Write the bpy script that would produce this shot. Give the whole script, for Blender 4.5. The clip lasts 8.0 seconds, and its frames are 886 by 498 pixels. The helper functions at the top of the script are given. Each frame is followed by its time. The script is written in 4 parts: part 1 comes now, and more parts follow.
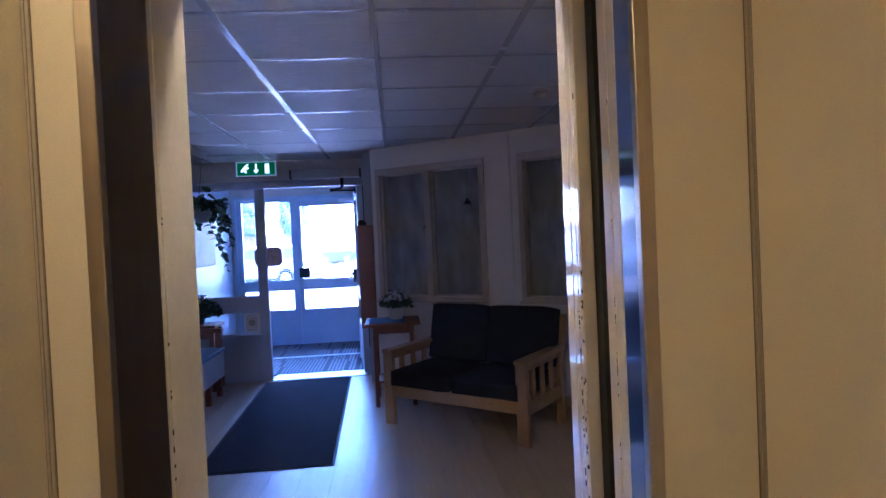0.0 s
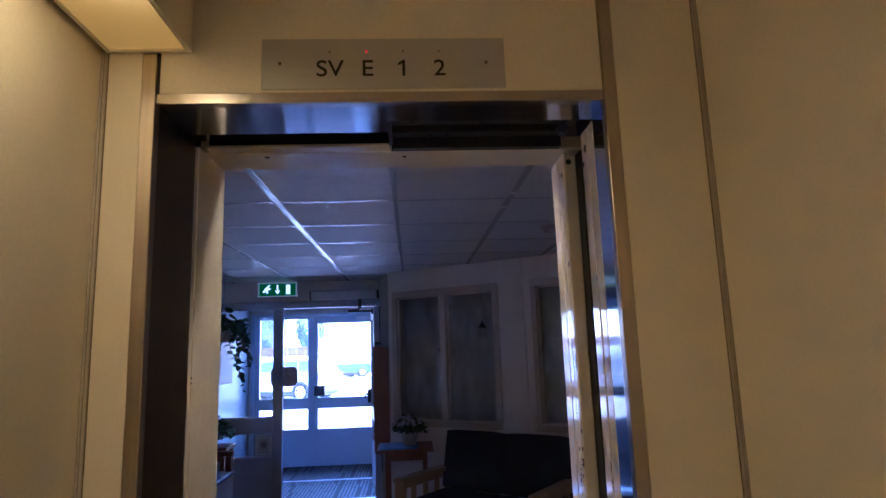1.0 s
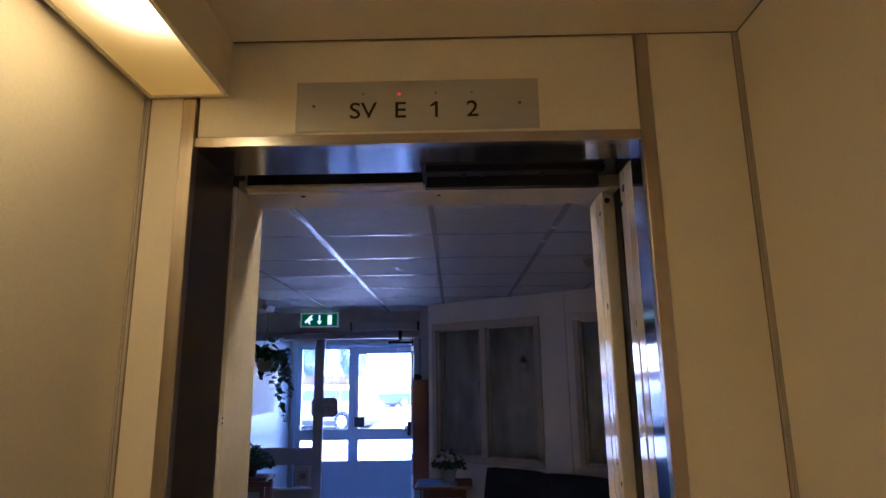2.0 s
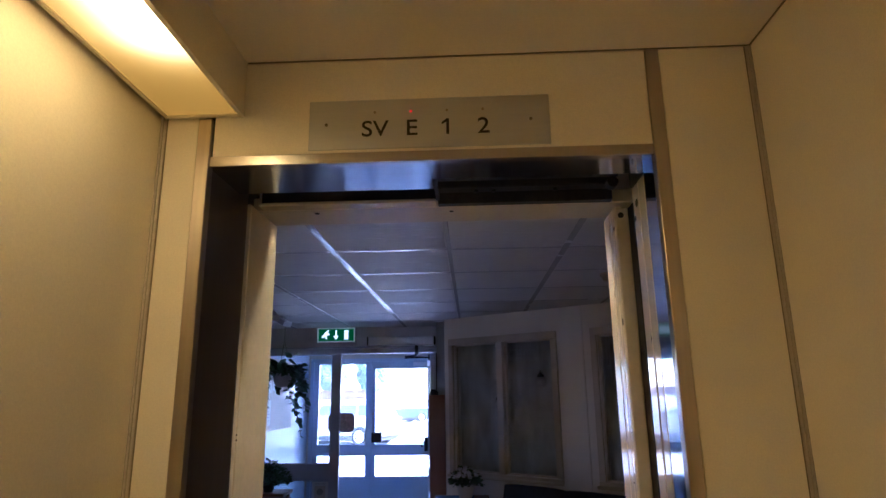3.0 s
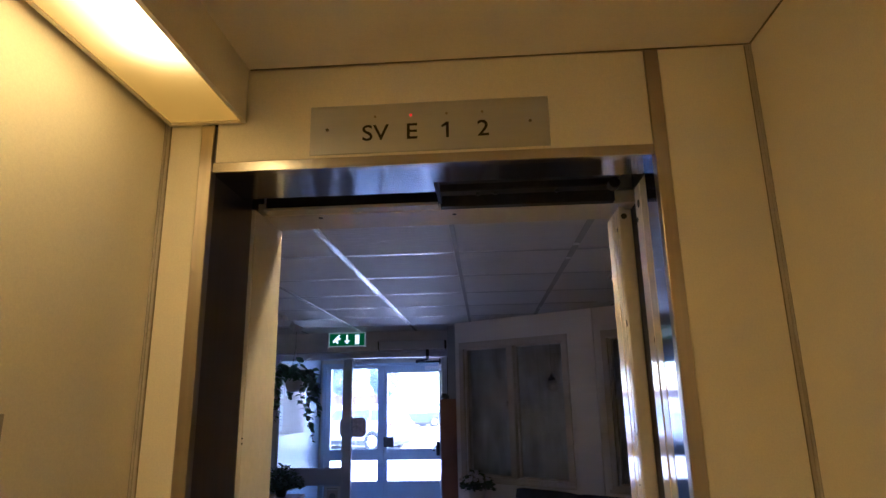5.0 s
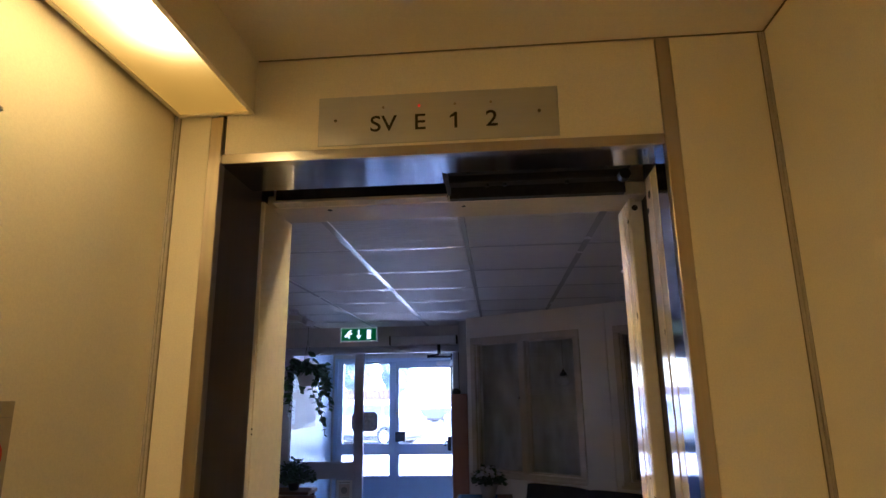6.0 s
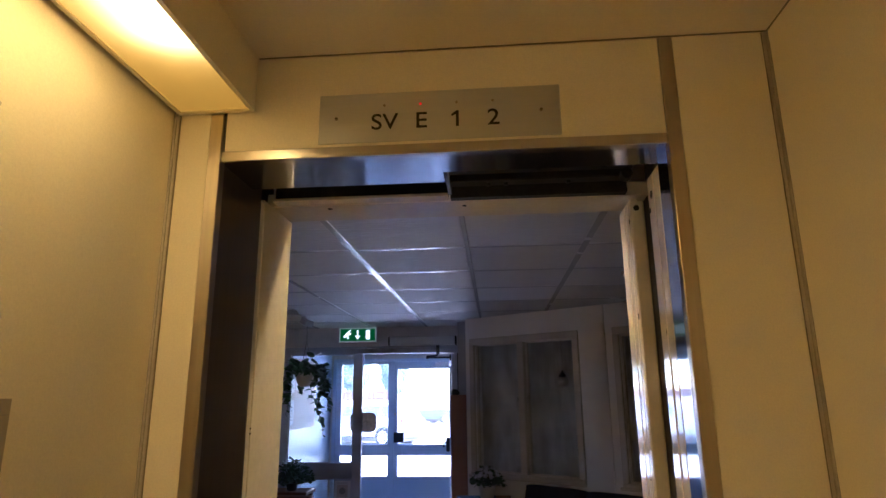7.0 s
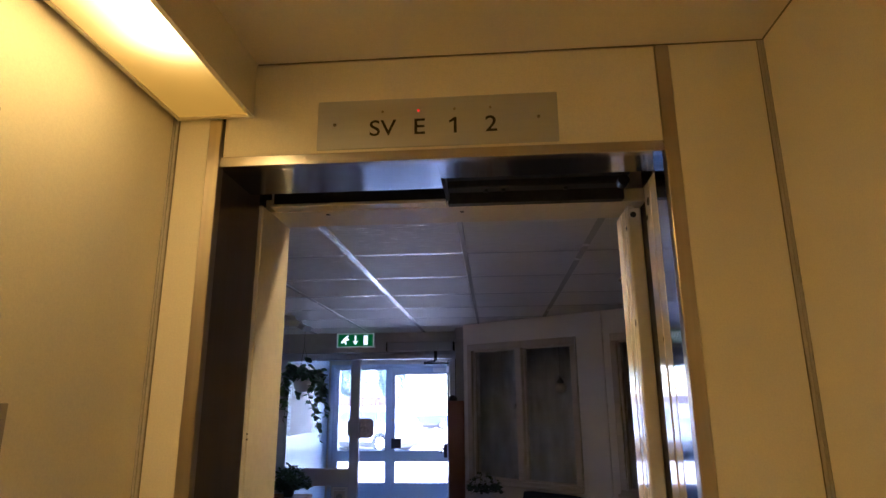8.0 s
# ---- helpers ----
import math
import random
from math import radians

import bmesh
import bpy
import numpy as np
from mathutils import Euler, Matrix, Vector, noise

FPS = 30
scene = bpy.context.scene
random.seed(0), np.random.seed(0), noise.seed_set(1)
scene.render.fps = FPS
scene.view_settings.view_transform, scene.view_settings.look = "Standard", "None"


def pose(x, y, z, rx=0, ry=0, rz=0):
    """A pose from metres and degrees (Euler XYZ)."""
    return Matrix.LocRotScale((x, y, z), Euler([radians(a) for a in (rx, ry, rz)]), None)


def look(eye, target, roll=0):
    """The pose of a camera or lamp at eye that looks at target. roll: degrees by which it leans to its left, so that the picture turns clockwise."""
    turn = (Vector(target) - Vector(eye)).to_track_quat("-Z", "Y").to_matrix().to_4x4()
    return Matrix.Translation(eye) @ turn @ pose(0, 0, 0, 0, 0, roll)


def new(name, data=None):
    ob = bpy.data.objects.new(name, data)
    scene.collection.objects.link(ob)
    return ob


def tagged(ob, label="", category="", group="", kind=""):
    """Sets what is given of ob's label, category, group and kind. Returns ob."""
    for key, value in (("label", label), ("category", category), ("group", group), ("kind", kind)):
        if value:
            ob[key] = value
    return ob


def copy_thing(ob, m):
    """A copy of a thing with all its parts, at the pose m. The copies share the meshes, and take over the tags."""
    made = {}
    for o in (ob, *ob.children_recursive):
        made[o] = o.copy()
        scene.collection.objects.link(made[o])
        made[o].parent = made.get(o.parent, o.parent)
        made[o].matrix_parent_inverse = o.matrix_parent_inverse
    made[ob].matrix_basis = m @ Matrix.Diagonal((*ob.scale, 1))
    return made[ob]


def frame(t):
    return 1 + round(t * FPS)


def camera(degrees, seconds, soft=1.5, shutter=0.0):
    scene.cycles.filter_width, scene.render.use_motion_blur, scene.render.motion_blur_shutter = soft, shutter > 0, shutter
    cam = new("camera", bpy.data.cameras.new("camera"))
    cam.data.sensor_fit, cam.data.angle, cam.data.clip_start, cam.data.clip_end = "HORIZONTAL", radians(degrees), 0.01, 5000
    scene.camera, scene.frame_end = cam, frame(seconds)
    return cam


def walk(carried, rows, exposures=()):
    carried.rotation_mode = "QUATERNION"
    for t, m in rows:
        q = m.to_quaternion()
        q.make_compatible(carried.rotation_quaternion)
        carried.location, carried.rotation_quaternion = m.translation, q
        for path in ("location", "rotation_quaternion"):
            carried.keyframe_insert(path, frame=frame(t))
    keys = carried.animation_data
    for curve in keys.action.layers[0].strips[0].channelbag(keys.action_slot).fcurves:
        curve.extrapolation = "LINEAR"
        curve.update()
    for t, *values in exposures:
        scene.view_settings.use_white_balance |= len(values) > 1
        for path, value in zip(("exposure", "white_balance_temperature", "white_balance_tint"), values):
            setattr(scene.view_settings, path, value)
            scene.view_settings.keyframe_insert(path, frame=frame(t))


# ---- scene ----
cam = camera(72.8, 8.0)
PATH = [
    (0, (0.046, -2.918, 1.429), (0.205, -0.925, 1.389), -2.6),
    (0.2, (0.037, -2.966, 1.454), (0.225, -0.978, 1.547), -2.3),
    (0.5, (0.034, -3.015, 1.503), (0.214, -1.039, 1.752), -2.1),
    (1, (0.066, -3.041, 1.533), (0.179, -1.072, 1.862), -1.95),
    (1.5, (0.085, -3.031, 1.541), (0.119, -1.062, 1.893), -1.25),
    (2, (0.089, -3.023, 1.561), (0.061, -1.069, 1.99), -0.8),
    (2.2, (0.089, -3.022, 1.567), (0.046, -1.074, 2.026), -0.85),
    (3.5, (0.107, -3.024, 1.564), (0.01, -1.084, 2.04), -0.7),
    (4, (0.112, -3.024, 1.563), (0.007, -1.085, 2.043), -0.85),
    (4.5, (0.115, -3.026, 1.563), (0.006, -1.091, 2.054), -1.0),
    (6, (0.126, -3.018, 1.553), (-0.036, -1.082, 2.03), -0.8),
    (6.5, (0.124, -3.012, 1.55), (-0.048, -1.076, 2.023), -0.6),
    (7, (0.122, -3.011, 1.551), (-0.037, -1.076, 2.031), -0.55),
    (7.5, (0.122, -3.013, 1.552), (-0.034, -1.08, 2.042), -0.45),
    (8, (0.124, -3.014, 1.551), (-0.029, -1.083, 2.049), -0.4),
]
walk(cam, [(t, look(eye, target, roll)) for t, eye, target, roll in PATH],
     exposures=[(0.0, 4.97, 4310, 44), (0.5, 4.55, 4290, 44), (1.0, 4.47, 4340, 44), (2.0, 4.53, 4540, 42), (3.5, 4.69, 4760, 38), (4.5, 4.7, 4850, 37), (6.5, 4.77, 5050, 36), (8.0, 4.79, 5220, 37)])

# ---- world and light ----
world = bpy.data.worlds.new("sky")
scene.world = world
world.use_nodes = True
wn, wl = world.node_tree.nodes, world.node_tree.links
sky = wn.new("ShaderNodeTexSky")
sky.sky_type = 'NISHITA'
sky.sun_disc = False
sky.sun_elevation = radians(38)
sky.sun_rotation = radians(98)
wl.new(sky.outputs[0], wn["Background"].inputs[0])
wn["Background"].inputs[1].default_value = 0.15
sun_data = bpy.data.lights.new("sun", 'SUN')
sun_data.energy, sun_data.angle, sun_data.color = 4.2, radians(0.5), (1.0, 0.985, 0.96)
sun = new("sun", sun_data)
# the sun stands to the side of the entrance, so the forecourt is in full light
sun.matrix_world = look((20, 3, 16), (0, 6, 0))

LAMP_STRENGTH = 0.67
LAMP_COLOR = (1.0, 0.67, 0.16)


# ---- materials ----
def mat(name, base, rough=0.5, metal=0.0, vary=0.12, scale=6.0, fine=120.0, bump=0.08, stretch=(1, 1, 1), dist=0.002,
        spec=0.5, rough_vary=0.1, per_object=0.0, coat=0.0, brushed=0.0, smear=(0, 1, 0)):
    """A surface with colour and gloss that vary at a coarse and a fine scale, in metres of the object's own space;
    brushed metal smears its reflections along one direction."""
    m = bpy.data.materials.new(name)
    m.use_nodes = True
    n, l = m.node_tree.nodes, m.node_tree.links
    b = n["Principled BSDF"]
    co = n.new("ShaderNodeTexCoord")
    mp = n.new("ShaderNodeMapping")
    mp.inputs["Scale"].default_value = stretch
    l.new(co.outputs["Object"], mp.inputs[0])
    big, small = n.new("ShaderNodeTexNoise"), n.new("ShaderNodeTexNoise")
    big.inputs["Scale"].default_value, big.inputs["Detail"].default_value = scale, 4
    small.inputs["Scale"].default_value, small.inputs["Detail"].default_value = fine, 3
    l.new(mp.outputs[0], big.inputs[0])
    l.new(mp.outputs[0], small.inputs[0])
    add = n.new("ShaderNodeMath")
    add.operation = 'ADD'
    l.new(big.outputs[0], add.inputs[0])
    l.new(small.outputs[0], add.inputs[1])
    last = add
    if per_object:
        info, mul, add2 = n.new("ShaderNodeObjectInfo"), n.new("ShaderNodeMath"), n.new("ShaderNodeMath")
        mul.operation, add2.operation = 'MULTIPLY_ADD', 'ADD'
        mul.inputs[1].default_value, mul.inputs[2].default_value = per_object, -per_object / 2
        l.new(info.outputs["Random"], mul.inputs[0])
        l.new(add.outputs[0], add2.inputs[0])
        l.new(mul.outputs[0], add2.inputs[1])
        last = add2
    ramp = n.new("ShaderNodeMapRange")
    ramp.inputs[1].default_value, ramp.inputs[2].default_value = 0.6, 1.4
    l.new(last.outputs[0], ramp.inputs[0])
    mix = n.new("ShaderNodeMix")
    mix.data_type = 'RGBA'
    mix.inputs[6].default_value = (*[c * (1 - vary) for c in base], 1)
    mix.inputs[7].default_value = (*[min(1, c * (1 + vary)) for c in base], 1)
    l.new(ramp.outputs[0], mix.inputs[0])
    l.new(mix.outputs[2], b.inputs["Base Color"])
    rr = n.new("ShaderNodeMapRange")
    rr.inputs[3].default_value, rr.inputs[4].default_value = max(0.02, rough - rough_vary), min(1, rough + rough_vary)
    l.new(big.outputs[0], rr.inputs[0])
    l.new(rr.outputs[0], b.inputs["Roughness"])
    b.inputs["Metallic"].default_value = metal
    b.inputs["Specular IOR Level"].default_value = spec
    b.inputs["Coat Weight"].default_value = coat
    if brushed:
        way = n.new("ShaderNodeCombineXYZ")
        for k in range(3):
            way.inputs[k].default_value = smear[k]
        b.inputs["Anisotropic"].default_value = brushed
        l.new(way.outputs[0], b.inputs["Tangent"])
    if bump:
        bp = n.new("ShaderNodeBump")
        bp.inputs["Strength"].default_value, bp.inputs["Distance"].default_value = bump, dist
        l.new(small.outputs[0], bp.inputs["Height"])
        l.new(bp.outputs[0], b.inputs["Normal"])
    return m


def glow(name, color, strength):
    m = bpy.data.materials.new(name)
    m.use_nodes = True
    b = m.node_tree.nodes["Principled BSDF"]
    b.inputs["Base Color"].default_value = (*color, 1)
    b.inputs["Emission Color"].default_value = (*color, 1)
    b.inputs["Emission Strength"].default_value = strength
    return m


def glass(name, tint=(1, 1, 1), rough=0.0, haze=0.0):
    """A thin pane: clear body, a milky film in place of glare, mirror gloss that grows at a glancing angle."""
    m = bpy.data.materials.new(name)
    m.use_nodes = True
    n, l = m.node_tree.nodes, m.node_tree.links
    n.remove(n["Principled BSDF"])
    t, g, mx, fr = (n.new("ShaderNodeBsdfTransparent"), n.new("ShaderNodeBsdfGlossy"), n.new("ShaderNodeMixShader"),
                    n.new("ShaderNodeFresnel"))
    t.inputs[0].default_value = (*tint, 1)
    g.inputs["Roughness"].default_value = rough
    l.new(fr.outputs[0], mx.inputs[0])
    film, veil = n.new("ShaderNodeBsdfTranslucent"), n.new("ShaderNodeMixShader")
    smear, amount = n.new("ShaderNodeTexNoise"), n.new("ShaderNodeMath")
    film.inputs[0].default_value = (0.9, 0.9, 0.9, 1)
    smear.inputs["Scale"].default_value = 5.0
    smear.inputs["Detail"].default_value = 5.0
    amount.operation = 'MULTIPLY'
    amount.inputs[1].default_value = 2 * haze
    l.new(smear.outputs[0], amount.inputs[0])
    l.new(amount.outputs[0], veil.inputs[0])
    l.new(t.outputs[0], veil.inputs[1])
    l.new(film.outputs[0], veil.inputs[2])
    l.new(veil.outputs[0], mx.inputs[1])
    l.new(g.outputs[0], mx.inputs[2])
    l.new(mx.outputs[0], n["Material Output"].inputs[0])
    return m


def lamp_cover_material():
    """Opal cover of the cabin lamp: the glow of an unmodelled tube behind it is painted in, most along the tube."""
    m = bpy.data.materials.new("opal_cover")
    m.use_nodes = True
    n, l = m.node_tree.nodes, m.node_tree.links
    b = n["Principled BSDF"]
    b.inputs["Base Color"].default_value = (0.6, 0.42, 0.12, 1)
    b.inputs["Roughness"].default_value = 0.35
    b.inputs["Specular IOR Level"].default_value = 0.25
    co, sep = n.new("ShaderNodeTexCoord"), n.new("ShaderNodeSeparateXYZ")
    l.new(co.outputs["Object"], sep.inputs[0])

    def math_node(op, a, c):
        k = n.new("ShaderNodeMath")
        k.operation = op
        for i, v in enumerate((a, c)):
            if isinstance(v, float):
                k.inputs[i].default_value = v
            else:
                l.new(v, k.inputs[i])
        return k.outputs[0]
    across = math_node('ABSOLUTE', math_node('SUBTRACT', sep.outputs[0], -0.361), 0.0)
    beyond = math_node('MAXIMUM', math_node('ADD', sep.outputs[1], 2.24), 0.0)
    away = math_node('SQRT', math_node('ADD', math_node('MULTIPLY', across, across), math_node('MULTIPLY', beyond, beyond)), 0.0)
    near = math_node('DIVIDE', away, 0.047)
    fall = math_node('DIVIDE', 1.0, math_node('ADD', math_node('POWER', near, 3.6), 1.0))
    glowing = math_node('MULTIPLY', math_node('ADD', fall, 0.017), LAMP_STRENGTH)
    # painted deeper away from the tube, where light passes more of the yellowed cover
    tint = n.new("ShaderNodeMix")
    tint.data_type = 'RGBA'
    tint.inputs[6].default_value = (1.0, 0.56, 0.045, 1)
    tint.inputs[7].default_value = (*LAMP_COLOR, 1)
    l.new(math_node('MINIMUM', math_node('MULTIPLY', fall, 12.0), 1.0), tint.inputs[0])
    l.new(tint.outputs[2], b.inputs["Emission Color"])
    l.new(glowing, b.inputs["Emission Strength"])
    return m


LAMINATE = mat("cream_laminate", (0.82, 0.745, 0.54), 0.58, vary=0.08, scale=1.6, fine=300, bump=0.05, rough_vary=0.08)
CEIL_LAM = mat("cabin_ceiling_paint", (0.82, 0.73, 0.55), 0.5, vary=0.06, scale=2.0, fine=250, bump=0.05)
STEEL = mat("brushed_steel", (0.54, 0.47, 0.36), 0.3, 1.0, vary=0.12, scale=3, fine=90, bump=0.06, stretch=(1, 1, 0.03), dist=0.0003, brushed=0.8, smear=(1, 0, 0))
STEEL_H = mat("brushed_steel_across", (0.5, 0.46, 0.4), 0.28, 1.0, vary=0.1, scale=3, fine=90, bump=0.06, stretch=(0.03, 1, 1), dist=0.0003)
STEEL_JAMB = mat("polished_steel", (0.5, 0.5, 0.52), 0.1, 1.0, vary=0.08, scale=2, fine=60, bump=0.015, stretch=(1, 1, 0.05), dist=0.0004, rough_vary=0.02, brushed=0.95)
HEADSTEEL = mat("polished_steel_head", (0.4, 0.4, 0.41), 0.14, 1.0, vary=0.06, scale=2, fine=60, bump=0.015, stretch=(0.05, 1, 1), dist=0.0004, rough_vary=0.02, brushed=0.95)
# dull reveal steel; the dark surroundings it mirrors are put into the base colour
DIMSTEEL = mat("dull_steel_dim_reflection", (0.22, 0.18, 0.145), 0.34, 1.0, vary=0.12, scale=2, fine=70, bump=0.04, stretch=(1, 1, 0.05), dist=0.0004, rough_vary=0.05, brushed=0.8)
PLATE = mat("brushed_aluminium", (0.56, 0.55, 0.51), 0.42, 0.75, vary=0.05, scale=5, fine=160, bump=0.04, stretch=(0.06, 1, 1), dist=0.0004)
BEAD = mat("anodised_bead", (0.5, 0.45, 0.35), 0.42, 0.2, vary=0.08, bump=0.0)
JOINT = mat("brown_joint", (0.22, 0.185, 0.13), 0.6, vary=0.2)
RUBBER = mat("black_rubber", (0.015, 0.015, 0.016), 0.6, vary=0.2)
# colours the oily door gear, and stands in for shade in the gaps
SHAFT = mat("oily_steel_and_gap_shade", (0.032, 0.03, 0.025), 0.55, 0.3, vary=0.4, scale=18, fine=90, bump=0.3)
ENAMEL = mat("cream_gloss_enamel", (0.8, 0.72, 0.57), 0.08, vary=0.07, scale=5, fine=70, bump=0.05, dist=0.0012, rough_vary=0.03)
CHIP = mat("bare_metal_chip", (0.05, 0.04, 0.03), 0.6, vary=0.4, scale=40)
# unseen floor, given a pale colour to bounce lamp light upwards
CABINFLOOR = mat("pale_bounce_floor", (0.36, 0.32, 0.26), 0.5, vary=0.2, scale=6, fine=160, bump=0.1)
BLACK = mat("black_print", (0.008, 0.008, 0.008), 0.5, vary=0.2)
DULL_LED = mat("dull_led", (0.3, 0.24, 0.17), 0.35)
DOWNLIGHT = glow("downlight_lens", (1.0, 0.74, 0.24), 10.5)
RED_LED = glow("red_led", (1.0, 0.04, 0.02), 0.045)
WALLPAINT = mat("white_wall_paint", (0.88, 0.82, 0.75), 0.7, vary=0.05, scale=1.6, fine=220, bump=0.15, dist=0.001)
# white paint with the entrance daylight's cool cast put into the colour
ENTRYPAINT = mat("daylight_tinted_white_paint", (0.58, 0.65, 0.75), 0.36, vary=0.07, scale=1.3, fine=180, bump=0.15, dist=0.001)
# entrance paint, darkened and blued: daylight on this wall put into the colour
SIDEPAINT = mat("daylight_toned_side_paint", (0.33, 0.41, 0.53), 0.36, vary=0.09, scale=1.3, fine=180, bump=0.15, dist=0.001)
SLATEWALL = mat("upper_wall_paint", (0.76, 0.72, 0.71), 0.65, vary=0.28, scale=4, fine=150, bump=0.15, dist=0.001)
TILE = mat("ceiling_tile", (0.6, 0.59, 0.58), 0.62, vary=0.08, scale=3, fine=60, bump=1.0, dist=0.01, stretch=(0.2, 1, 1), spec=0.35)
GRID = mat("ceiling_grid_paint", (0.62, 0.62, 0.63), 0.24, 0.1, vary=0.04, bump=0.0, spec=0.7)
FRAMEPAINT = mat("grey_door_paint", (0.5, 0.52, 0.6), 0.35, vary=0.08, scale=4, fine=140, bump=0.08)
OUTERPAINT = mat("blue_grey_door_paint", (0.4, 0.47, 0.58), 0.35, vary=0.06, scale=3, fine=120, bump=0.06)
TRIMPAINT = mat("beige_trim_paint", (0.62, 0.54, 0.45), 0.45, vary=0.08, scale=5, fine=90, bump=0.1)
PLANK = mat("pale_vinyl_plank", (0.5, 0.4, 0.3), 0.31, vary=0.14, scale=5, fine=60, bump=0.08, stretch=(6, 0.6, 1), per_object=0.25, rough_vary=0.08, spec=0.65)
SUBFLOOR = mat("dark_joint", (0.2, 0.17, 0.14), 0.7)
CARPET = mat("navy_carpet", (0.034, 0.034, 0.044), 0.95, vary=0.3, scale=30, fine=600, bump=0.9, dist=0.004, spec=0.1)
MATRIB = mat("grey_mat_rib", (0.062, 0.065, 0.078), 0.5, vary=0.35, scale=9, fine=200, bump=0.3, stretch=(1, 0.3, 1))
MATBASE = mat("dark_mat_base", (0.04, 0.042, 0.05), 0.8, vary=0.3)
ALU = mat("bare_aluminium", (0.7, 0.7, 0.7), 0.3, 0.9, vary=0.06, stretch=(0.1, 1, 1))
PINE = mat("varnished_pine", (0.42, 0.27, 0.14), 0.42, vary=0.2, scale=9, fine=70, bump=0.1, stretch=(1, 1, 1))
REDWOOD = mat("red_brown_wood", (0.24, 0.1, 0.05), 0.58, vary=0.22, scale=8, fine=70, bump=0.1, stretch=(4, 4, 0.5))
BROWNBOARD = mat("brown_board", (0.32, 0.15, 0.115), 0.5, vary=0.14, scale=5, fine=120, bump=0.12, stretch=(4, 4, 0.5))
NAVY = mat("navy_upholstery", (0.036, 0.042, 0.07), 0.9, vary=0.25, scale=12, fine=420, bump=0.5, dist=0.002, spec=0.15)
BLUECLOTH = mat("blue_cloth", (0.04, 0.13, 0.34), 0.85, vary=0.15, scale=14, fine=400, bump=0.4)
BENCHPANEL = mat("pale_bench_panel", (0.48, 0.42, 0.36), 0.5, vary=0.08, scale=6)
BENCHPAD = mat("blue_bench_pad", (0.14, 0.18, 0.3), 0.45, vary=0.12, scale=9, fine=260, bump=0.2)
LEAF = mat("ivy_leaf", (0.06, 0.13, 0.055), 0.4, vary=0.4, scale=20, fine=90, bump=0.1, per_object=0.6)
DARKLEAF = mat("bush_leaf", (0.04, 0.08, 0.038), 0.5, vary=0.4, scale=25, fine=90, bump=0.1)
STEM = mat("plant_stem", (0.06, 0.07, 0.03), 0.6)
PETAL = mat("white_petal", (0.7, 0.68, 0.7), 0.6, vary=0.1, scale=40)
POT = mat("white_glazed_pot", (0.68, 0.66, 0.64), 0.3, vary=0.05)
TERRA = mat("brown_plant_pot", (0.05, 0.035, 0.028), 0.6)
AGEDPLASTIC = mat("yellowed_plastic", (0.4, 0.33, 0.26), 0.45, vary=0.08, scale=20)
OPERATOR = mat("operator_casing", (0.66, 0.66, 0.68), 0.35, vary=0.04, bump=0.03)
BLACKPLASTIC = mat("black_plastic", (0.012, 0.012, 0.014), 0.4)
PLAQUE = mat("carved_wood_plaque", (0.72, 0.62, 0.58), 0.6, vary=0.45, scale=28, fine=120, bump=0.8, dist=0.006)
PAPER = mat("printed_paper", (0.72, 0.71, 0.68), 0.75, vary=0.03, bump=0.03)
NOTICE = mat("yellowed_notice_plastic", (0.38, 0.33, 0.24), 0.5, vary=0.08, scale=12, bump=0.03)
BOARD = mat("pale_notice_board", (0.6, 0.52, 0.45), 0.8, vary=0.08, scale=10, fine=300, bump=0.2)
INKGREY = mat("grey_ink", (0.3, 0.28, 0.25), 0.7)
SIGNRED = mat("sign_red", (0.55, 0.03, 0.02), 0.4)
SIGNBLUE = mat("sign_dark_blue", (0.02, 0.03, 0.08), 0.4)
SIGNGREEN = glow("sign_green", (0.0, 0.14, 0.026), 0.014)
SIGNFRAME = glow("sign_frame_spill", (0.25, 0.33, 0.25), 0.02)
SIGNWHITE = glow("sign_white", (0.8, 1.0, 0.85), 0.055)
CLEAR = glass("clear_glass", (0.97, 0.99, 0.98))
# milky veil stands in for glare from the bright outdoors
HAZED = glass("hazed_door_glass", (0.97, 0.99, 0.98), haze=0.014)
DIM = glass("interior_window_glass", (0.95, 0.96, 0.96), 0.03)
# the blotches stand in for reflections in the inner panes
CURTAIN = mat("reflection_blotched_curtain", (0.74, 0.7, 0.67), 0.9, vary=0.4, scale=2.6, fine=7, bump=0.05, stretch=(1.6, 1, 0.7))
OPALGREY = mat("dull_opal_glass", (0.62, 0.58, 0.53), 0.3, vary=0.06, scale=12)
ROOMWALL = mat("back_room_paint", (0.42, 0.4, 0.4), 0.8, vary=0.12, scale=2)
ASPHALT = mat("worn_pale_asphalt", (0.17, 0.17, 0.165), 0.85, vary=0.3, scale=1.2, fine=90, bump=0.5)
PAVING = mat("pale_concrete", (0.44, 0.45, 0.46), 0.85, vary=0.12, scale=2, fine=120, bump=0.4)
CARPAINT = mat("silver_car_paint", (0.62, 0.63, 0.65), 0.22, 0.2, vary=0.03, bump=0.0, coat=0.8)
CARBLUE = mat("blue_car_paint", (0.03, 0.05, 0.12), 0.22, 0.2, vary=0.03, bump=0.0, coat=0.8)
CARGLASS = mat("car_glass", (0.09, 0.11, 0.13), 0.05, vary=0.05, bump=0.0, spec=0.9)
TYRE = mat("tyre_rubber", (0.006, 0.006, 0.006), 0.9, spec=0.1)
RIM = mat("wheel_rim", (0.6, 0.6, 0.62), 0.3, 0.8)
TAIL = mat("tail_lamp", (0.06, 0.015, 0.02), 0.2)
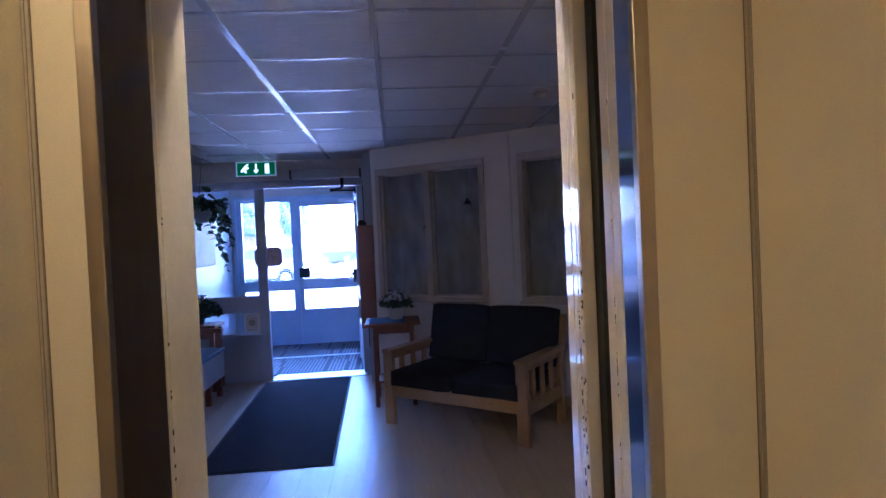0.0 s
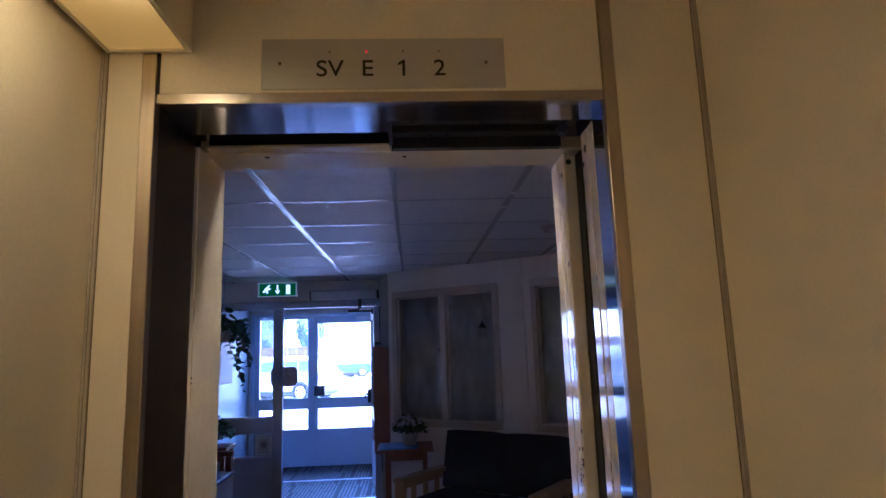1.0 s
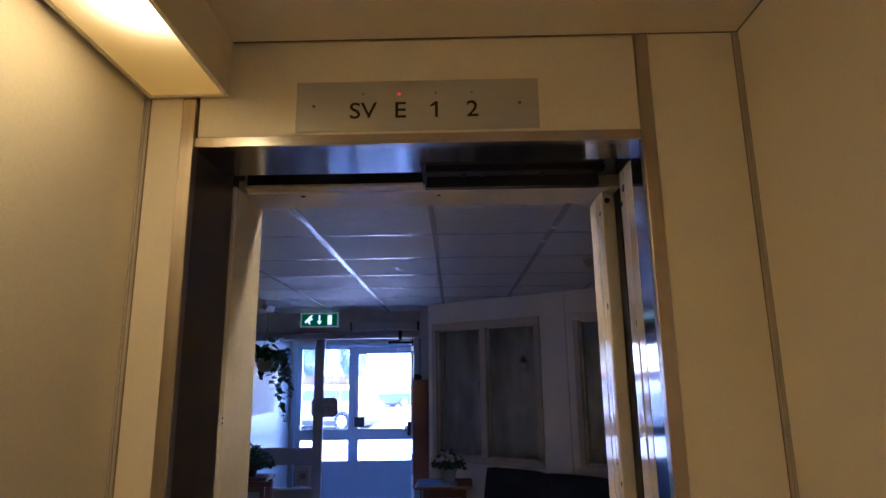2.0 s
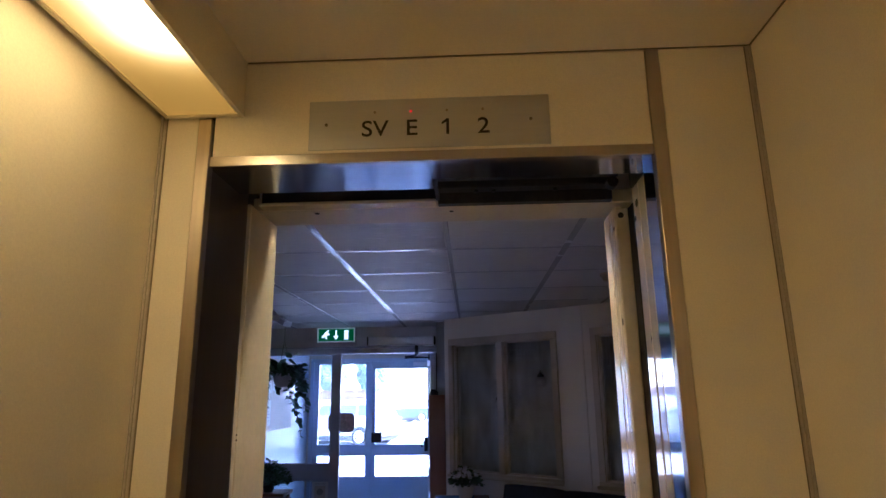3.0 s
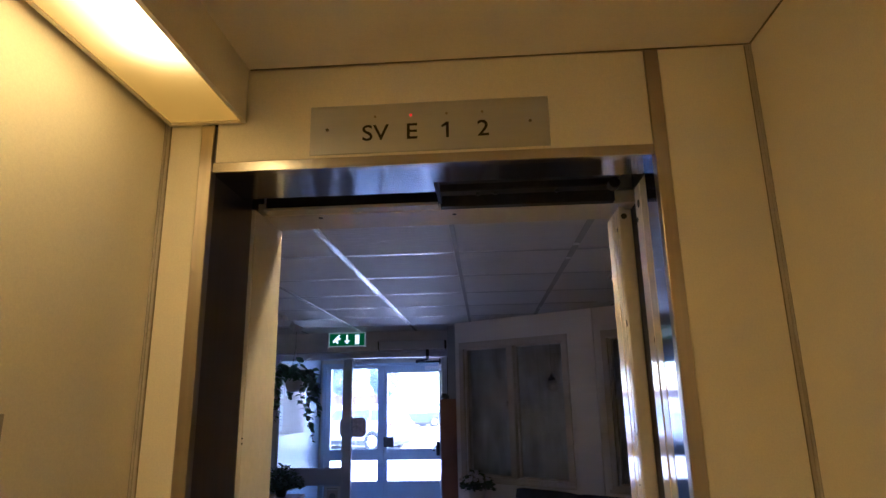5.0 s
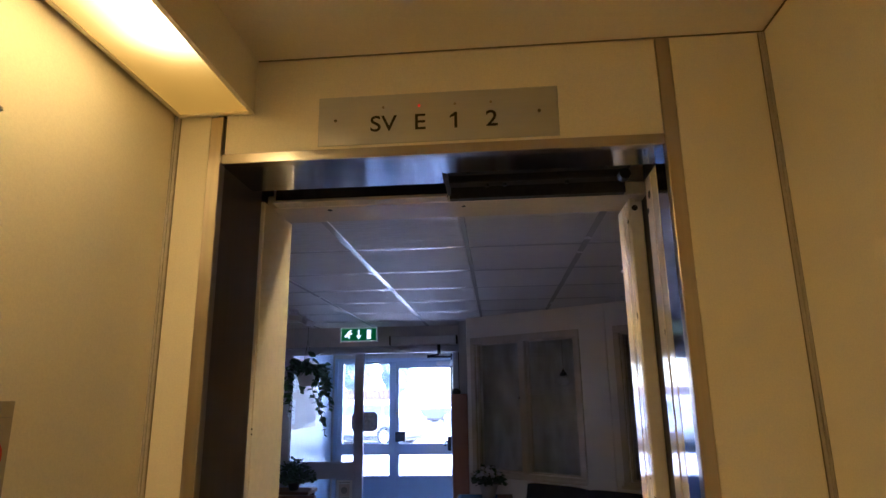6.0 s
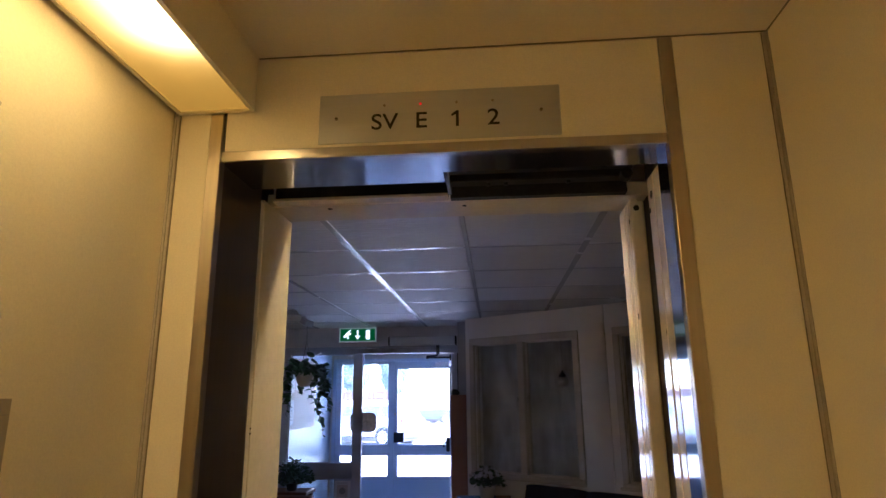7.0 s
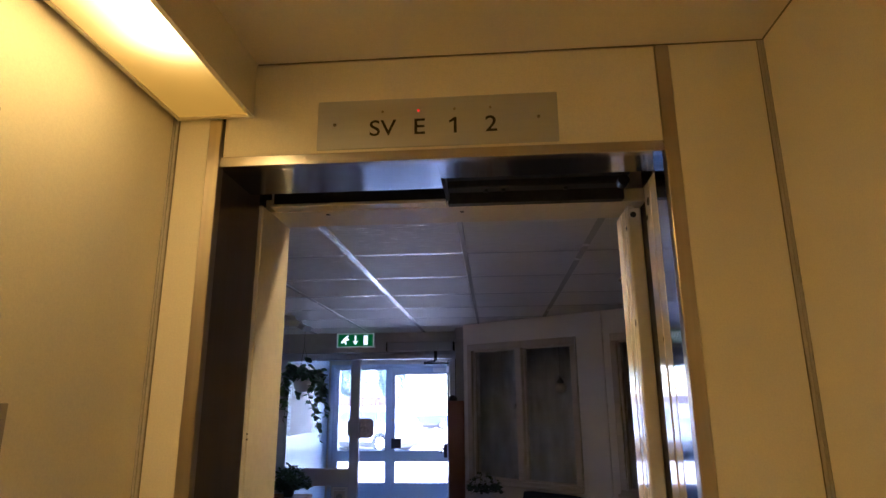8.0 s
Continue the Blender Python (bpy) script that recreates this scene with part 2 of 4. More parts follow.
# brown wood, darkened: the shade on the fence's near side is in the colour
FENCEWOOD = mat("shade_darkened_fence_wood", (0.05, 0.026, 0.03), 0.7, vary=0.3, scale=6, per_object=0.2)
BARK = mat("bark", (0.1, 0.075, 0.05), 0.9, vary=0.4, scale=10, bump=0.6)
TREELEAF = mat("tree_leaf", (0.12, 0.175, 0.15), 0.6, vary=0.5, scale=3)
FACADE = mat("facade_plaster", (0.5, 0.45, 0.38), 0.85, vary=0.1, scale=2, fine=60, bump=0.3)


# ---- builders ----
def bm_box(x0, x1, y0, y1, z0, z1, bevel=0.0, segs=1):
    bm = bmesh.new()
    bmesh.ops.create_cube(bm, size=1.0, matrix=Matrix.LocRotScale(
        ((x0 + x1) / 2, (y0 + y1) / 2, (z0 + z1) / 2), None, (x1 - x0, y1 - y0, z1 - z0)))
    if bevel:
        bmesh.ops.bevel(bm, geom=bm.edges[:], offset=bevel, segments=segs, affect='EDGES', profile=0.5)
    return bm


def bm_tube(p, q, r, r2=None, n=10):
    p, q = Vector(p), Vector(q)
    bm = bmesh.new()
    turn = (q - p).to_track_quat("Z", "Y").to_matrix().to_4x4()
    bmesh.ops.create_cone(bm, cap_ends=True, segments=n, radius1=r, radius2=r if r2 is None else r2, depth=(q - p).length,
                          matrix=Matrix.Translation((p + q) / 2) @ turn)
    return bm


def bm_lathe(profile, n=20):
    """Profile of (radius, z) turned round the z axis."""
    bm = bmesh.new()
    rings = [[bm.verts.new((r * math.cos(2 * math.pi * i / n), r * math.sin(2 * math.pi * i / n), z)) for i in range(n)]
             for r, z in profile]
    for a, b in zip(rings, rings[1:]):
        for i in range(n):
            bm.faces.new((a[i], a[(i + 1) % n], b[(i + 1) % n], b[i]))
    bm.faces.new(list(reversed(rings[0])))
    bm.faces.new(rings[-1])
    return bm


def bm_prism(outline, y0, y1, bevel=0.0):
    """Outline in x and z, given depth along y."""
    bm = bmesh.new()
    a = [bm.verts.new((x, y0, z)) for x, z in outline]
    b = [bm.verts.new((x, y1, z)) for x, z in outline]
    bm.faces.new(a)
    bm.faces.new(list(reversed(b)))
    for i in range(len(a)):
        j = (i + 1) % len(a)
        bm.faces.new((a[j], a[i], b[i], b[j]))
    bmesh.ops.recalc_face_normals(bm, faces=bm.faces[:])
    if bevel:
        bmesh.ops.bevel(bm, geom=bm.edges[:], offset=bevel, segments=2, affect='EDGES', profile=0.5)
    return bm


def merged(*bms):
    out = bmesh.new()
    for b in bms:
        me = bpy.data.meshes.new("tmp")
        b.to_mesh(me)
        b.free()
        out.from_mesh(me)
        bpy.data.meshes.remove(me)
    return out


def part(name, bm, material, parent=None, label="", smooth=False):
    me = bpy.data.meshes.new(name)
    bm.to_mesh(me)
    bm.free()
    me.materials.append(material)
    if smooth:
        for p in me.polygons:
            p.use_smooth = True
    ob = new(name, me)
    ob.parent = parent
    return tagged(ob, label)


def thing(name, label, category, m=None, group="", kind=""):
    ob = new(name)
    ob.empty_display_size = 0.05
    if m is not None:
        ob.matrix_basis = m
    return tagged(ob, label, category, group, kind)


def solid(name, bm, material, label, category, group="", kind="", m=None, smooth=False):
    ob = part(name, bm, material, None, "", smooth)
    if m is not None:
        ob.matrix_basis = m
    return tagged(ob, label, category, group, kind)


def structure(name, bm, material, label, category, m=None):
    return solid(name, bm, material, label, category, "", "structure", m)


def lettering(name, text, size, m, material, parent, label=""):
    cu = bpy.data.curves.new(name, 'FONT')
    cu.body, cu.size, cu.extrude, cu.align_x = text, size, 0.0006, 'CENTER'
    cu.offset = size * 0.006
    tmp = bpy.data.objects.new("tmp", cu)
    scene.collection.objects.link(tmp)
    me = bpy.data.meshes.new_from_object(tmp.evaluated_get(bpy.context.evaluated_depsgraph_get()))
    bpy.data.objects.remove(tmp)
    me.materials.clear()
    me.materials.append(material)
    ob = new(name, me)
    ob.parent = parent
    ob.matrix_basis = m
    return tagged(ob, label)


# ---- lift cabin: x -0.51 to 0.66, y -3.40 to -1.94, ceiling at 2.23 ----
CX0, CX1, CY0, CY1, CZ = -0.508, 0.663, -3.40, -1.94, 2.23
structure("floor_cabin", bm_box(CX0 - 0.05, CX1 + 0.05, CY0 - 0.05, -1.70, -0.06, 0.0), CABINFLOOR, "unseen lift cabin floor, made pale to bounce light", "floor")
structure("ceiling_cabin", bm_box(CX0 - 0.05, CX1 + 0.05, CY0 - 0.05, CY1 + 0.05, CZ, CZ + 0.04), CEIL_LAM, "plain cream painted lift cabin ceiling", "ceiling")
structure("wall_cabin_left", bm_box(CX0 - 0.04, CX0, CY0, CY1 - 0.004, 0, CZ), LAMINATE, "smooth cream laminate side wall of the lift cabin", "wall")
structure("wall_cabin_right", bm_box(CX1, CX1 + 0.04, CY0, CY1 - 0.004, 0, CZ), LAMINATE, "smooth cream laminate side wall of the lift cabin", "wall")
structure("wall_cabin_back", bm_box(CX0 - 0.04, CX1 + 0.04, CY0 - 0.04, CY0, 0, CZ), LAMINATE, "smooth cream laminate back wall of the lift cabin", "wall")
# front wall in three panels round the opening
wf = structure("wall_cabin_front", bm_box(0.484, 0.6508, CY1, CY1 + 0.03, 0, CZ - 0.0015, 0.001), LAMINATE, "cream laminate front wall of the lift cabin", "wall")
part("side_panel", bm_box(-0.4958, -0.4322, CY1, CY1 + 0.03, 0, CZ - 0.0015, 0.001), LAMINATE, wf)
part("head_panel", bm_box(-0.4, 0.4562, CY1 + 0.001, CY1 + 0.03, 2.0285, CZ - 0.0015, 0.001), LAMINATE, wf)
part("backing", bm_box(-0.6, -0.46, CY1 + 0.032, CY1 + 0.05, 0, 2.3), SHAFT, wf)
part("backing", bm_box(0.5, 0.75, CY1 + 0.032, CY1 + 0.05, 0, 2.3), SHAFT, wf)
part("backing", bm_box(-0.46, 0.5, CY1 + 0.032, CY1 + 0.05, 2.03, 2.3), SHAFT, wf)


def corner_bead(x, side):
    """Two slim metal beads with a dark line between them; x is the side wall's face."""
    def strip(name, d0, d1, y, material, parent=None):
        lo, hi = sorted((x + side * d0, x + side * d1))
        return part(name, bm_box(lo, hi, y, CY1 + 0.02, 0, CZ - 0.003), material, parent)
    t = tagged(strip("trim_corner", 0.0005, 0.0045, CY1 - 0.004, BEAD), "narrow metal bead in the cabin corner", "trim", "", "structure")
    strip("joint", 0.0047, 0.0056, CY1 - 0.0015, JOINT, t)
    strip("outer_bead", 0.0058, 0.0108, CY1 - 0.003, BEAD, t)
    strip("joint", 0.011, 0.0121, CY1 - 0.0003, JOINT, t)


corner_bead(CX0, 1)
corner_bead(CX1, -1)
# dark shadow joint where the ceiling meets the walls
structure("trim_ceiling_joint", bm_box(-0.34, CX1, CY1 - 0.003, CY1 - 0.0002, CZ - 0.0016, CZ), JOINT, "dark joint under the cabin ceiling", "trim")
structure("trim_ceiling_joint", bm_box(CX1 - 0.003, CX1, CY0, CY1 - 0.004, CZ - 0.0016, CZ), JOINT, "dark joint under the cabin ceiling", "trim")

# steel edging of the opening
structure("trim_door_head", bm_box(-0.404, 0.4565, CY1 - 0.003, CY1 + 0.02, 2.006, 2.0275, 0.0015), STEEL_H, "brushed steel edging over the lift opening", "trim")
structure("trim_door_left", bm_box(-0.4315, -0.4055, CY1 - 0.003, CY1 + 0.02, 0, 2.11, 0.0015), STEEL, "brushed steel edging beside the lift opening", "trim")
structure("trim_door_right", bm_box(0.457, 0.4833, CY1 - 0.003, CY1 + 0.02, 0, CZ - 0.002, 0.0015), STEEL, "brushed steel edging beside the lift opening", "trim")
structure("trim_left_gap", bm_box(-0.4052, -0.4005, CY1 + 0.008, CY1 + 0.02, 2.028, 2.112), RUBBER, "dark open joint above the opening", "trim")
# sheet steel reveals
structure("jamb_steel_left", bm_box(-0.424, -0.4065, CY1 + 0.0205, -1.722, 0, 2.03), DIMSTEEL, "dull steel reveal of the lift opening, dim reflections put into its colour", "jamb")
structure("jamb_steel_right", bm_box(0.4605, 0.48, CY1 + 0.0205, -1.848, 0, 2.03), STEEL_JAMB, "polished steel reveal with blurred reflections", "jamb")
head = structure("jamb_steel_head", bm_box(-0.406, 0.027, CY1 + 0.0205, -1.776, 2.0075, 2.016), HEADSTEEL, "polished steel underside of the lift opening", "jamb")
part("short_plate", bm_box(0.0275, 0.46, CY1 + 0.0205, -1.836, 2.0075, 2.016), HEADSTEEL, head)
# shaft gap between cabin and landing
structure("shaft_recess", merged(bm_box(-0.46, 0.56, -1.775, -1.60, 2.10, 2.12), bm_box(-0.46, 0.56, -1.838, -1.832, 2.016, 2.1), bm_box(-0.45, 0.03, -1.78, -1.772, 2.016, 2.1)),
          SHAFT, "black recess above the lift doors", "shaft")
structure("shaft_side_left", bm_box(-0.47, -0.425, -1.80, -1.60, 0, 2.1), SHAFT, "black gap beside the lift opening", "shaft")
structure("shaft_side_right", bm_box(0.5, 0.56, -1.90, -1.52, 0, 2.1), SHAFT, "black gap beside the lift opening", "shaft")


def door_gear():
    g = thing("door_hanger", "dark oily door track with bolts above the lift opening", "door mechanism", pose(0.03, -1.83, 2.016))
    part("track", bm_box(0.0, 0.405, 0.03, 0.085, 0.018, 0.04, 0.002), SHAFT, g)
    part("rail", bm_box(0.0, 0.405, 0.10, 0.135, 0.008, 0.03, 0.002), SHAFT, g)
    part("back_plate", bm_box(0.0, 0.41, 0.165, 0.188, -0.0075, 0.075, 0.001), SHAFT, g)
    part("end_bracket", bm_box(-0.004, 0.004, 0.0, 0.165, 0.0, 0.06, 0.001), SHAFT, g)
    for x, y, z in ((0.05, 0.06, 0.017), (0.13, 0.118, 0.007), (0.2, 0.06, 0.017), (0.27, 0.118, 0.007), (0.34, 0.06, 0.017), (0.09, 0.118, 0.007)):
        part("bolt", bm_tube((x, y, z - 0.005), (x, y, z + 0.002), 0.005, n=6), SHAFT, g)
    part("roller", bm_tube((0.385, 0.05, -0.004), (0.385, 0.075, -0.004), 0.012, n=16), SHAFT, g)


door_gear()

# retracted lift door: its cream edge shows between the gap and the steel reveal
ld = thing("lift_door", "cream enamelled lift door slid open into its pocket", "lift door", pose(0.4595, -1.763, 0.012))
part("panel", bm_box(0, 0.04, -0.083, -0.001, 0, 1.99, 0.002), ENAMEL, ld)
part("edge_strip", bm_box(-0.002, 0.001, -0.046, -0.004, 0.0, 1.985, 0.001), ENAMEL, ld)
part("hole", bm_tube((-0.0025, -0.03, 1.945), (0.001, -0.03, 1.945), 0.009, n=14), RUBBER, ld)
part("hole", bm_tube((-0.0025, -0.012, 1.915), (0.001, -0.012, 1.915), 0.006, n=12), RUBBER, ld)

# landing door frame, cream enamel
lf = structure("door_frame_landing", bm_box(-0.56, -0.406, -1.70, -1.507, 0, 2.009, 0.003), ENAMEL, "cream gloss enamel frame of the landing door", "door frame")
part("front_strip", bm_box(-0.4245, -0.4075, -1.7215, -1.7005, 0, 2.0), ENAMEL, lf)
part("head", bm_box(-0.56, 0.56, -1.636, -1.507, 2.010, 2.045, 0.003), ENAMEL, lf)
part("head_lip", bm_box(-0.40, 0.025, -1.6715, -1.6365, 2.012, 2.0205, 0.002), ENAMEL, lf)
# dark strip over the head's front: the gap's shade put into colour
part("gap_shade", bm_box(-0.404, 0.025, -1.640, -1.6365, 2.0215, 2.07), SHAFT, lf, "dark strip standing in for the shade of the gap above the lip")
part("hole", bm_tube((-0.274, -1.61, 2.0085), (-0.274, -1.61, 2.0115), 0.006, n=14), RUBBER, lf)
part("hole", bm_tube((0.06, -1.60, 2.0085), (0.06, -1.60, 2.0115), 0.005, n=12), RUBBER, lf)
# the closing side has three ribs
part("post", bm_box(0.457, 0.473, -1.61, -1.507, 0, 2.009, 0.002), ENAMEL, lf)
part("rib", bm_box(0.4515, 0.4575, -1.562, -1.508, 0, 2.0, 0.002), ENAMEL, lf)
part("rib", bm_box(0.4525, 0.4578, -1.595, -1.564, 0, 2.0, 0.002), ENAMEL, lf)
part("rib", bm_box(0.453, 0.4585, -1.6115, -1.5965, 0, 2.0, 0.0015), ENAMEL, lf)
part("return_edge", bm_box(0.4535, 0.4855, -1.621, -1.6125, 0, 2.0, 0.003), ENAMEL, lf)
# dark block added so the pocket's gap has its shade in the colour
part("pocket_shade", bm_box(0.486, 0.56, -1.66, -1.53, 0, 2.0), SHAFT, lf)
part("hole", bm_tube((0.467, -1.6222, 1.982), (0.467, -1.62, 1.982), 0.007, n=14), RUBBER, lf)
part("hole", bm_tube((0.4522, -1.604, 1.953), (0.4545, -1.604, 1.953), 0.0055, n=14), RUBBER, lf)
rng = random.Random(4)
for i in range(150):
    z = rng.uniform(0.15, 1.75) if i > 120 else rng.uniform(0.1, 1.3)
    s = rng.uniform(0.0015, 0.007) * (2.2 if i % 7 == 0 else 1)
    x, y = ((0.453, -1.6105), (0.4535, -1.6185), (0.4525, -1.594), (0.4575, -1.8075))[i % 4]
    bm = bmesh.new()
    ring = [bm.verts.new((x - 0.0005 - (0.0004 if i % 4 == 1 else 0), y + 0.0012 * math.cos(a) * rng.uniform(0.5, 1.3), z + s * math.sin(a) * rng.uniform(0.6, 1.2))) for a in np.linspace(0, 2 * math.pi, 8)[:-1]]
    low = [bm.verts.new(v.co + Vector((0.003, 0, 0))) for v in ring]
    bm.faces.new(ring)
    for k in range(7):
        bm.faces.new((ring[k], ring[(k + 1) % 7], low[(k + 1) % 7], low[k]))
    part("paint_chip", bm, CHIP, lf)
for i in range(16):
    z, s = rng.uniform(0.5, 1.5), rng.uniform(0.003, 0.009)
    part("paint_chip", bm_box(-0.4072, -0.4054, -1.7012, -1.6985 + rng.uniform(0, 0.002), z, z + s, 0.0004), CHIP, lf)
structure("door_sill", bm_box(-0.45, 0.5, -1.94, -1.50, -0.05, 0.003), ALU, "grooved aluminium lift sill", "sill")

# floor indicator plate
pl = thing("floor_indicator", "brushed aluminium floor indicator plate with a red light", "indicator panel", pose(-0.209, CY1, 2.0335))
part("plate", bm_box(0, 0.472, -0.003, 0.0005, 0, 0.1045, 0.0012), PLATE, pl)
for text, x in (("SV", 0.1305), ("E", 0.203), ("1", 0.2735), ("2", 0.3435)):
    lettering("numeral", text, 0.047, pose(x, -0.0032, 0.0265, 90) @ Matrix.Diagonal((1.08, 1, 1, 1)), BLACK, pl, "black engraved floor mark")
    if text == "1":
        part("numeral_flag", bm_prism([(x - 0.001, 0.0595), (x - 0.0115, 0.052), (x - 0.0115, 0.0475), (x - 0.001, 0.0525)], -0.0037, -0.003), BLACK, pl)
for x, lit in ((0.1305, 0), (0.2015, 1), (0.2725, 0), (0.3425, 0)):
    part("lamp", bm_tube((x, -0.005, 0.0765), (x, -0.001, 0.0765), 0.0026, n=14), RED_LED if lit else DULL_LED, pl, "lit red lamp" if lit else "unlit lamp")
for x in (0.035, 0.435):
    part("screw", bm_tube((x, -0.0055, 0.0525), (x, -0.001, 0.0525), 0.0032, n=14), JOINT, pl)
    part("screw_slot", bm_box(x - 0.003, x + 0.003, -0.006, -0.005, 0.052, 0.053), RUBBER, pl)

# lamp housing along the wall under the ceiling
lamp = thing("cabin_lamp", "cream lamp housing with a glowing opal cover along the wall", "ceiling lamp")
LX0, LX1, LZ = -0.4975, -0.341, 2.112
part("housing", merged(bm_box(LX1 - 0.003, LX1, CY0, CY1 - 0.004, LZ, CZ - 0.0005, 0.001), bm_box(LX0, LX0 + 0.003, CY0, CY1 - 0.004, LZ, CZ - 0.0005),
                       bm_box(LX0 + 0.003, LX1 - 0.003, CY1 - 0.01, CY1 - 0.004, LZ, CZ - 0.0005)), LAMINATE, lamp)
part("lip", merged(bm_box(LX1 - 0.008, LX1 + 0.001, CY0, CY1 - 0.003, LZ - 0.002, LZ + 0.001), bm_box(LX0 - 0.001, LX0 + 0.006, CY0, CY1 - 0.003, LZ - 0.002, LZ + 0.001),
                   bm_box(LX0 + 0.006, LX1 - 0.008, CY1 - 0.012, CY1 - 0.003, LZ - 0.002, LZ + 0.001)), LAMINATE, lamp)
part("cover", bm_box(LX0 + 0.004, LX1 - 0.004, CY0 + 0.01, CY1 - 0.012, LZ + 0.002, LZ + 0.006), lamp_cover_material(), lamp, "glowing opal cover")

# sign and fitting on the cabin's side wall
sg = thing("wall_notice", "pale plastic notice with a red ring on the cabin wall", "sign", pose(CX0, -2.253, 1.362))
part("board", bm_box(0, 0.002, -0.11, 0, 0.0, 0.193, 0.0006), NOTICE, sg)
part("heading", bm_box(0.0018, 0.003, -0.10, -0.004, 0.172, 0.173), INKGREY, sg)
ring = bmesh.new()
for k in range(32):
    a0, a1 = 2 * math.pi * k / 32, 2 * math.pi * (k + 1) / 32
    ring.faces.new([ring.verts.new((0.0026, -0.033 + r * math.cos(a), 0.125 + r * math.sin(a))) for r, a in ((0.023, a0), (0.023, a1), (0.017, a1), (0.017, a0))])
part("ring", ring, SIGNRED, sg, "red ring")
part("text_bar", bm_box(0.0018, 0.003, -0.075, -0.009, 0.082, 0.094), SIGNBLUE, sg)
part("text_bar", bm_box(0.0018, 0.003, -0.075, -0.02, 0.05, 0.06), SIGNBLUE, sg)
fx = thing("wall_bracket", "small grey metal bracket on the cabin wall", "bracket", pose(CX0, -2.366, 1.83))
part("body", bm_box(0, 0.014, -0.10, -0.012, 0, 0.083, 0.002), STEEL, fx)
part("cap", bm_box(0, 0.02, -0.105, 0, 0.083, 0.09, 0.002), STEEL, fx)

# ---- lobby ----
H = 2.305
structure("floor_lobby", bm_box(-3.2, 3.3, -1.50, 5.9, -0.12, -0.006), SUBFLOOR, "floor bed under pale vinyl planks", "floor")
structure("wall_lift_side", merged(bm_box(-2.40, -0.5605, -1.60, -1.512, 0, 2.4), bm_box(0.5605, 3.2, -1.60, -1.512, 0, 2.4), bm_box(-0.56, 0.56, -1.60, -1.512, 2.046, 2.4)),
          WALLPAINT, "white wall round the lift door", "wall")
structure("wall_left", bm_box(-2.40, -2.25, -1.51, 3.52, 0, 2.5), WALLPAINT, "white painted wall", "wall")
structure("wall_entrance_left", bm_box(-2.40, -2.25, 3.521, 5.78, 0, 2.5), SIDEPAINT, "entrance wall with cool daylight put into a darkened colour", "wall")
structure("wall_right", bm_box(3.06, 3.2, -1.51, 0.74, 0, 2.4), WALLPAINT, "white painted wall", "wall")

# ceiling: tiles in a metal grid, one mesh each
tiles = bmesh.new()
trng = random.Random(7)
for i in range(-4, 6):
    for j in range(-3, 6):
        x0, y0 = i * 0.6, j * 0.6
        d = trng.uniform(-0.0012, 0.0012)
        x1, y1 = x0 + 0.588, y0 + 0.588
        if y1 > 3.5:
            y1 = 3.5
        b = bm_box(x0 + 0.012, x1, y0 + 0.012, y1, H - 0.002 + d, H + 0.012, 0.004)
        me = bpy.data.meshes.new("tmp")
        b.to_mesh(me)
        b.free()
        tiles.from_mesh(me)
        bpy.data.meshes.remove(me)
structure("ceiling", tiles, TILE, "white mineral fibre tiles in a suspended ceiling", "ceiling")
bars = [bm_box(x - (0.015 if k % 2 else 0.01), x + (0.015 if k % 2 else 0.01), -1.5, 3.5, H - 0.0045, H + 0.02) for k, x in enumerate([-2.4, -1.8, -1.2, -0.6, 0, 0.6, 1.2, 1.8, 2.4, 3.0])]
bars += [bm_box(-2.25, 3.05, j * 0.6 - 0.0075, j * 0.6 + 0.0075, H - 0.0042, H + 0.02) for j in range(-2, 6)]
structure("ceiling_grid", merged(*bars), GRID, "white painted metal ceiling grid", "ceiling grid")
structure("ceiling_slab", bm_box(-2.4, 3.2, -1.6, 3.64, H + 0.03, H + 0.1), WALLPAINT, "slab above the suspended ceiling", "ceiling")

# angled wall with the windows of an inner room; local x runs along it
AW = pose(-0.150, 2.943, 0, 0, 0, -34.5)
LEN = 3.92
aw = structure("wall_angled", merged(
    bm_box(0, LEN, 0, 0.12, 0, 0.885), bm_box(0, LEN, 0, 0.12, 2.045, 2.31),
    bm_box(0, 0.095, 0, 0.12, 0.885, 2.045), bm_box(1.155, 1.565, 0, 0.12, 0.885, 2.045), bm_box(2.625, LEN, 0, 0.12, 0.885, 2.045)),
    WALLPAINT, "white wall set at an angle with inner windows", "wall", AW)
part("pilaster", bm_box(1.245, 1.455, -0.016, 0.0, 0.09, 2.3, 0.003), WALLPAINT, aw)


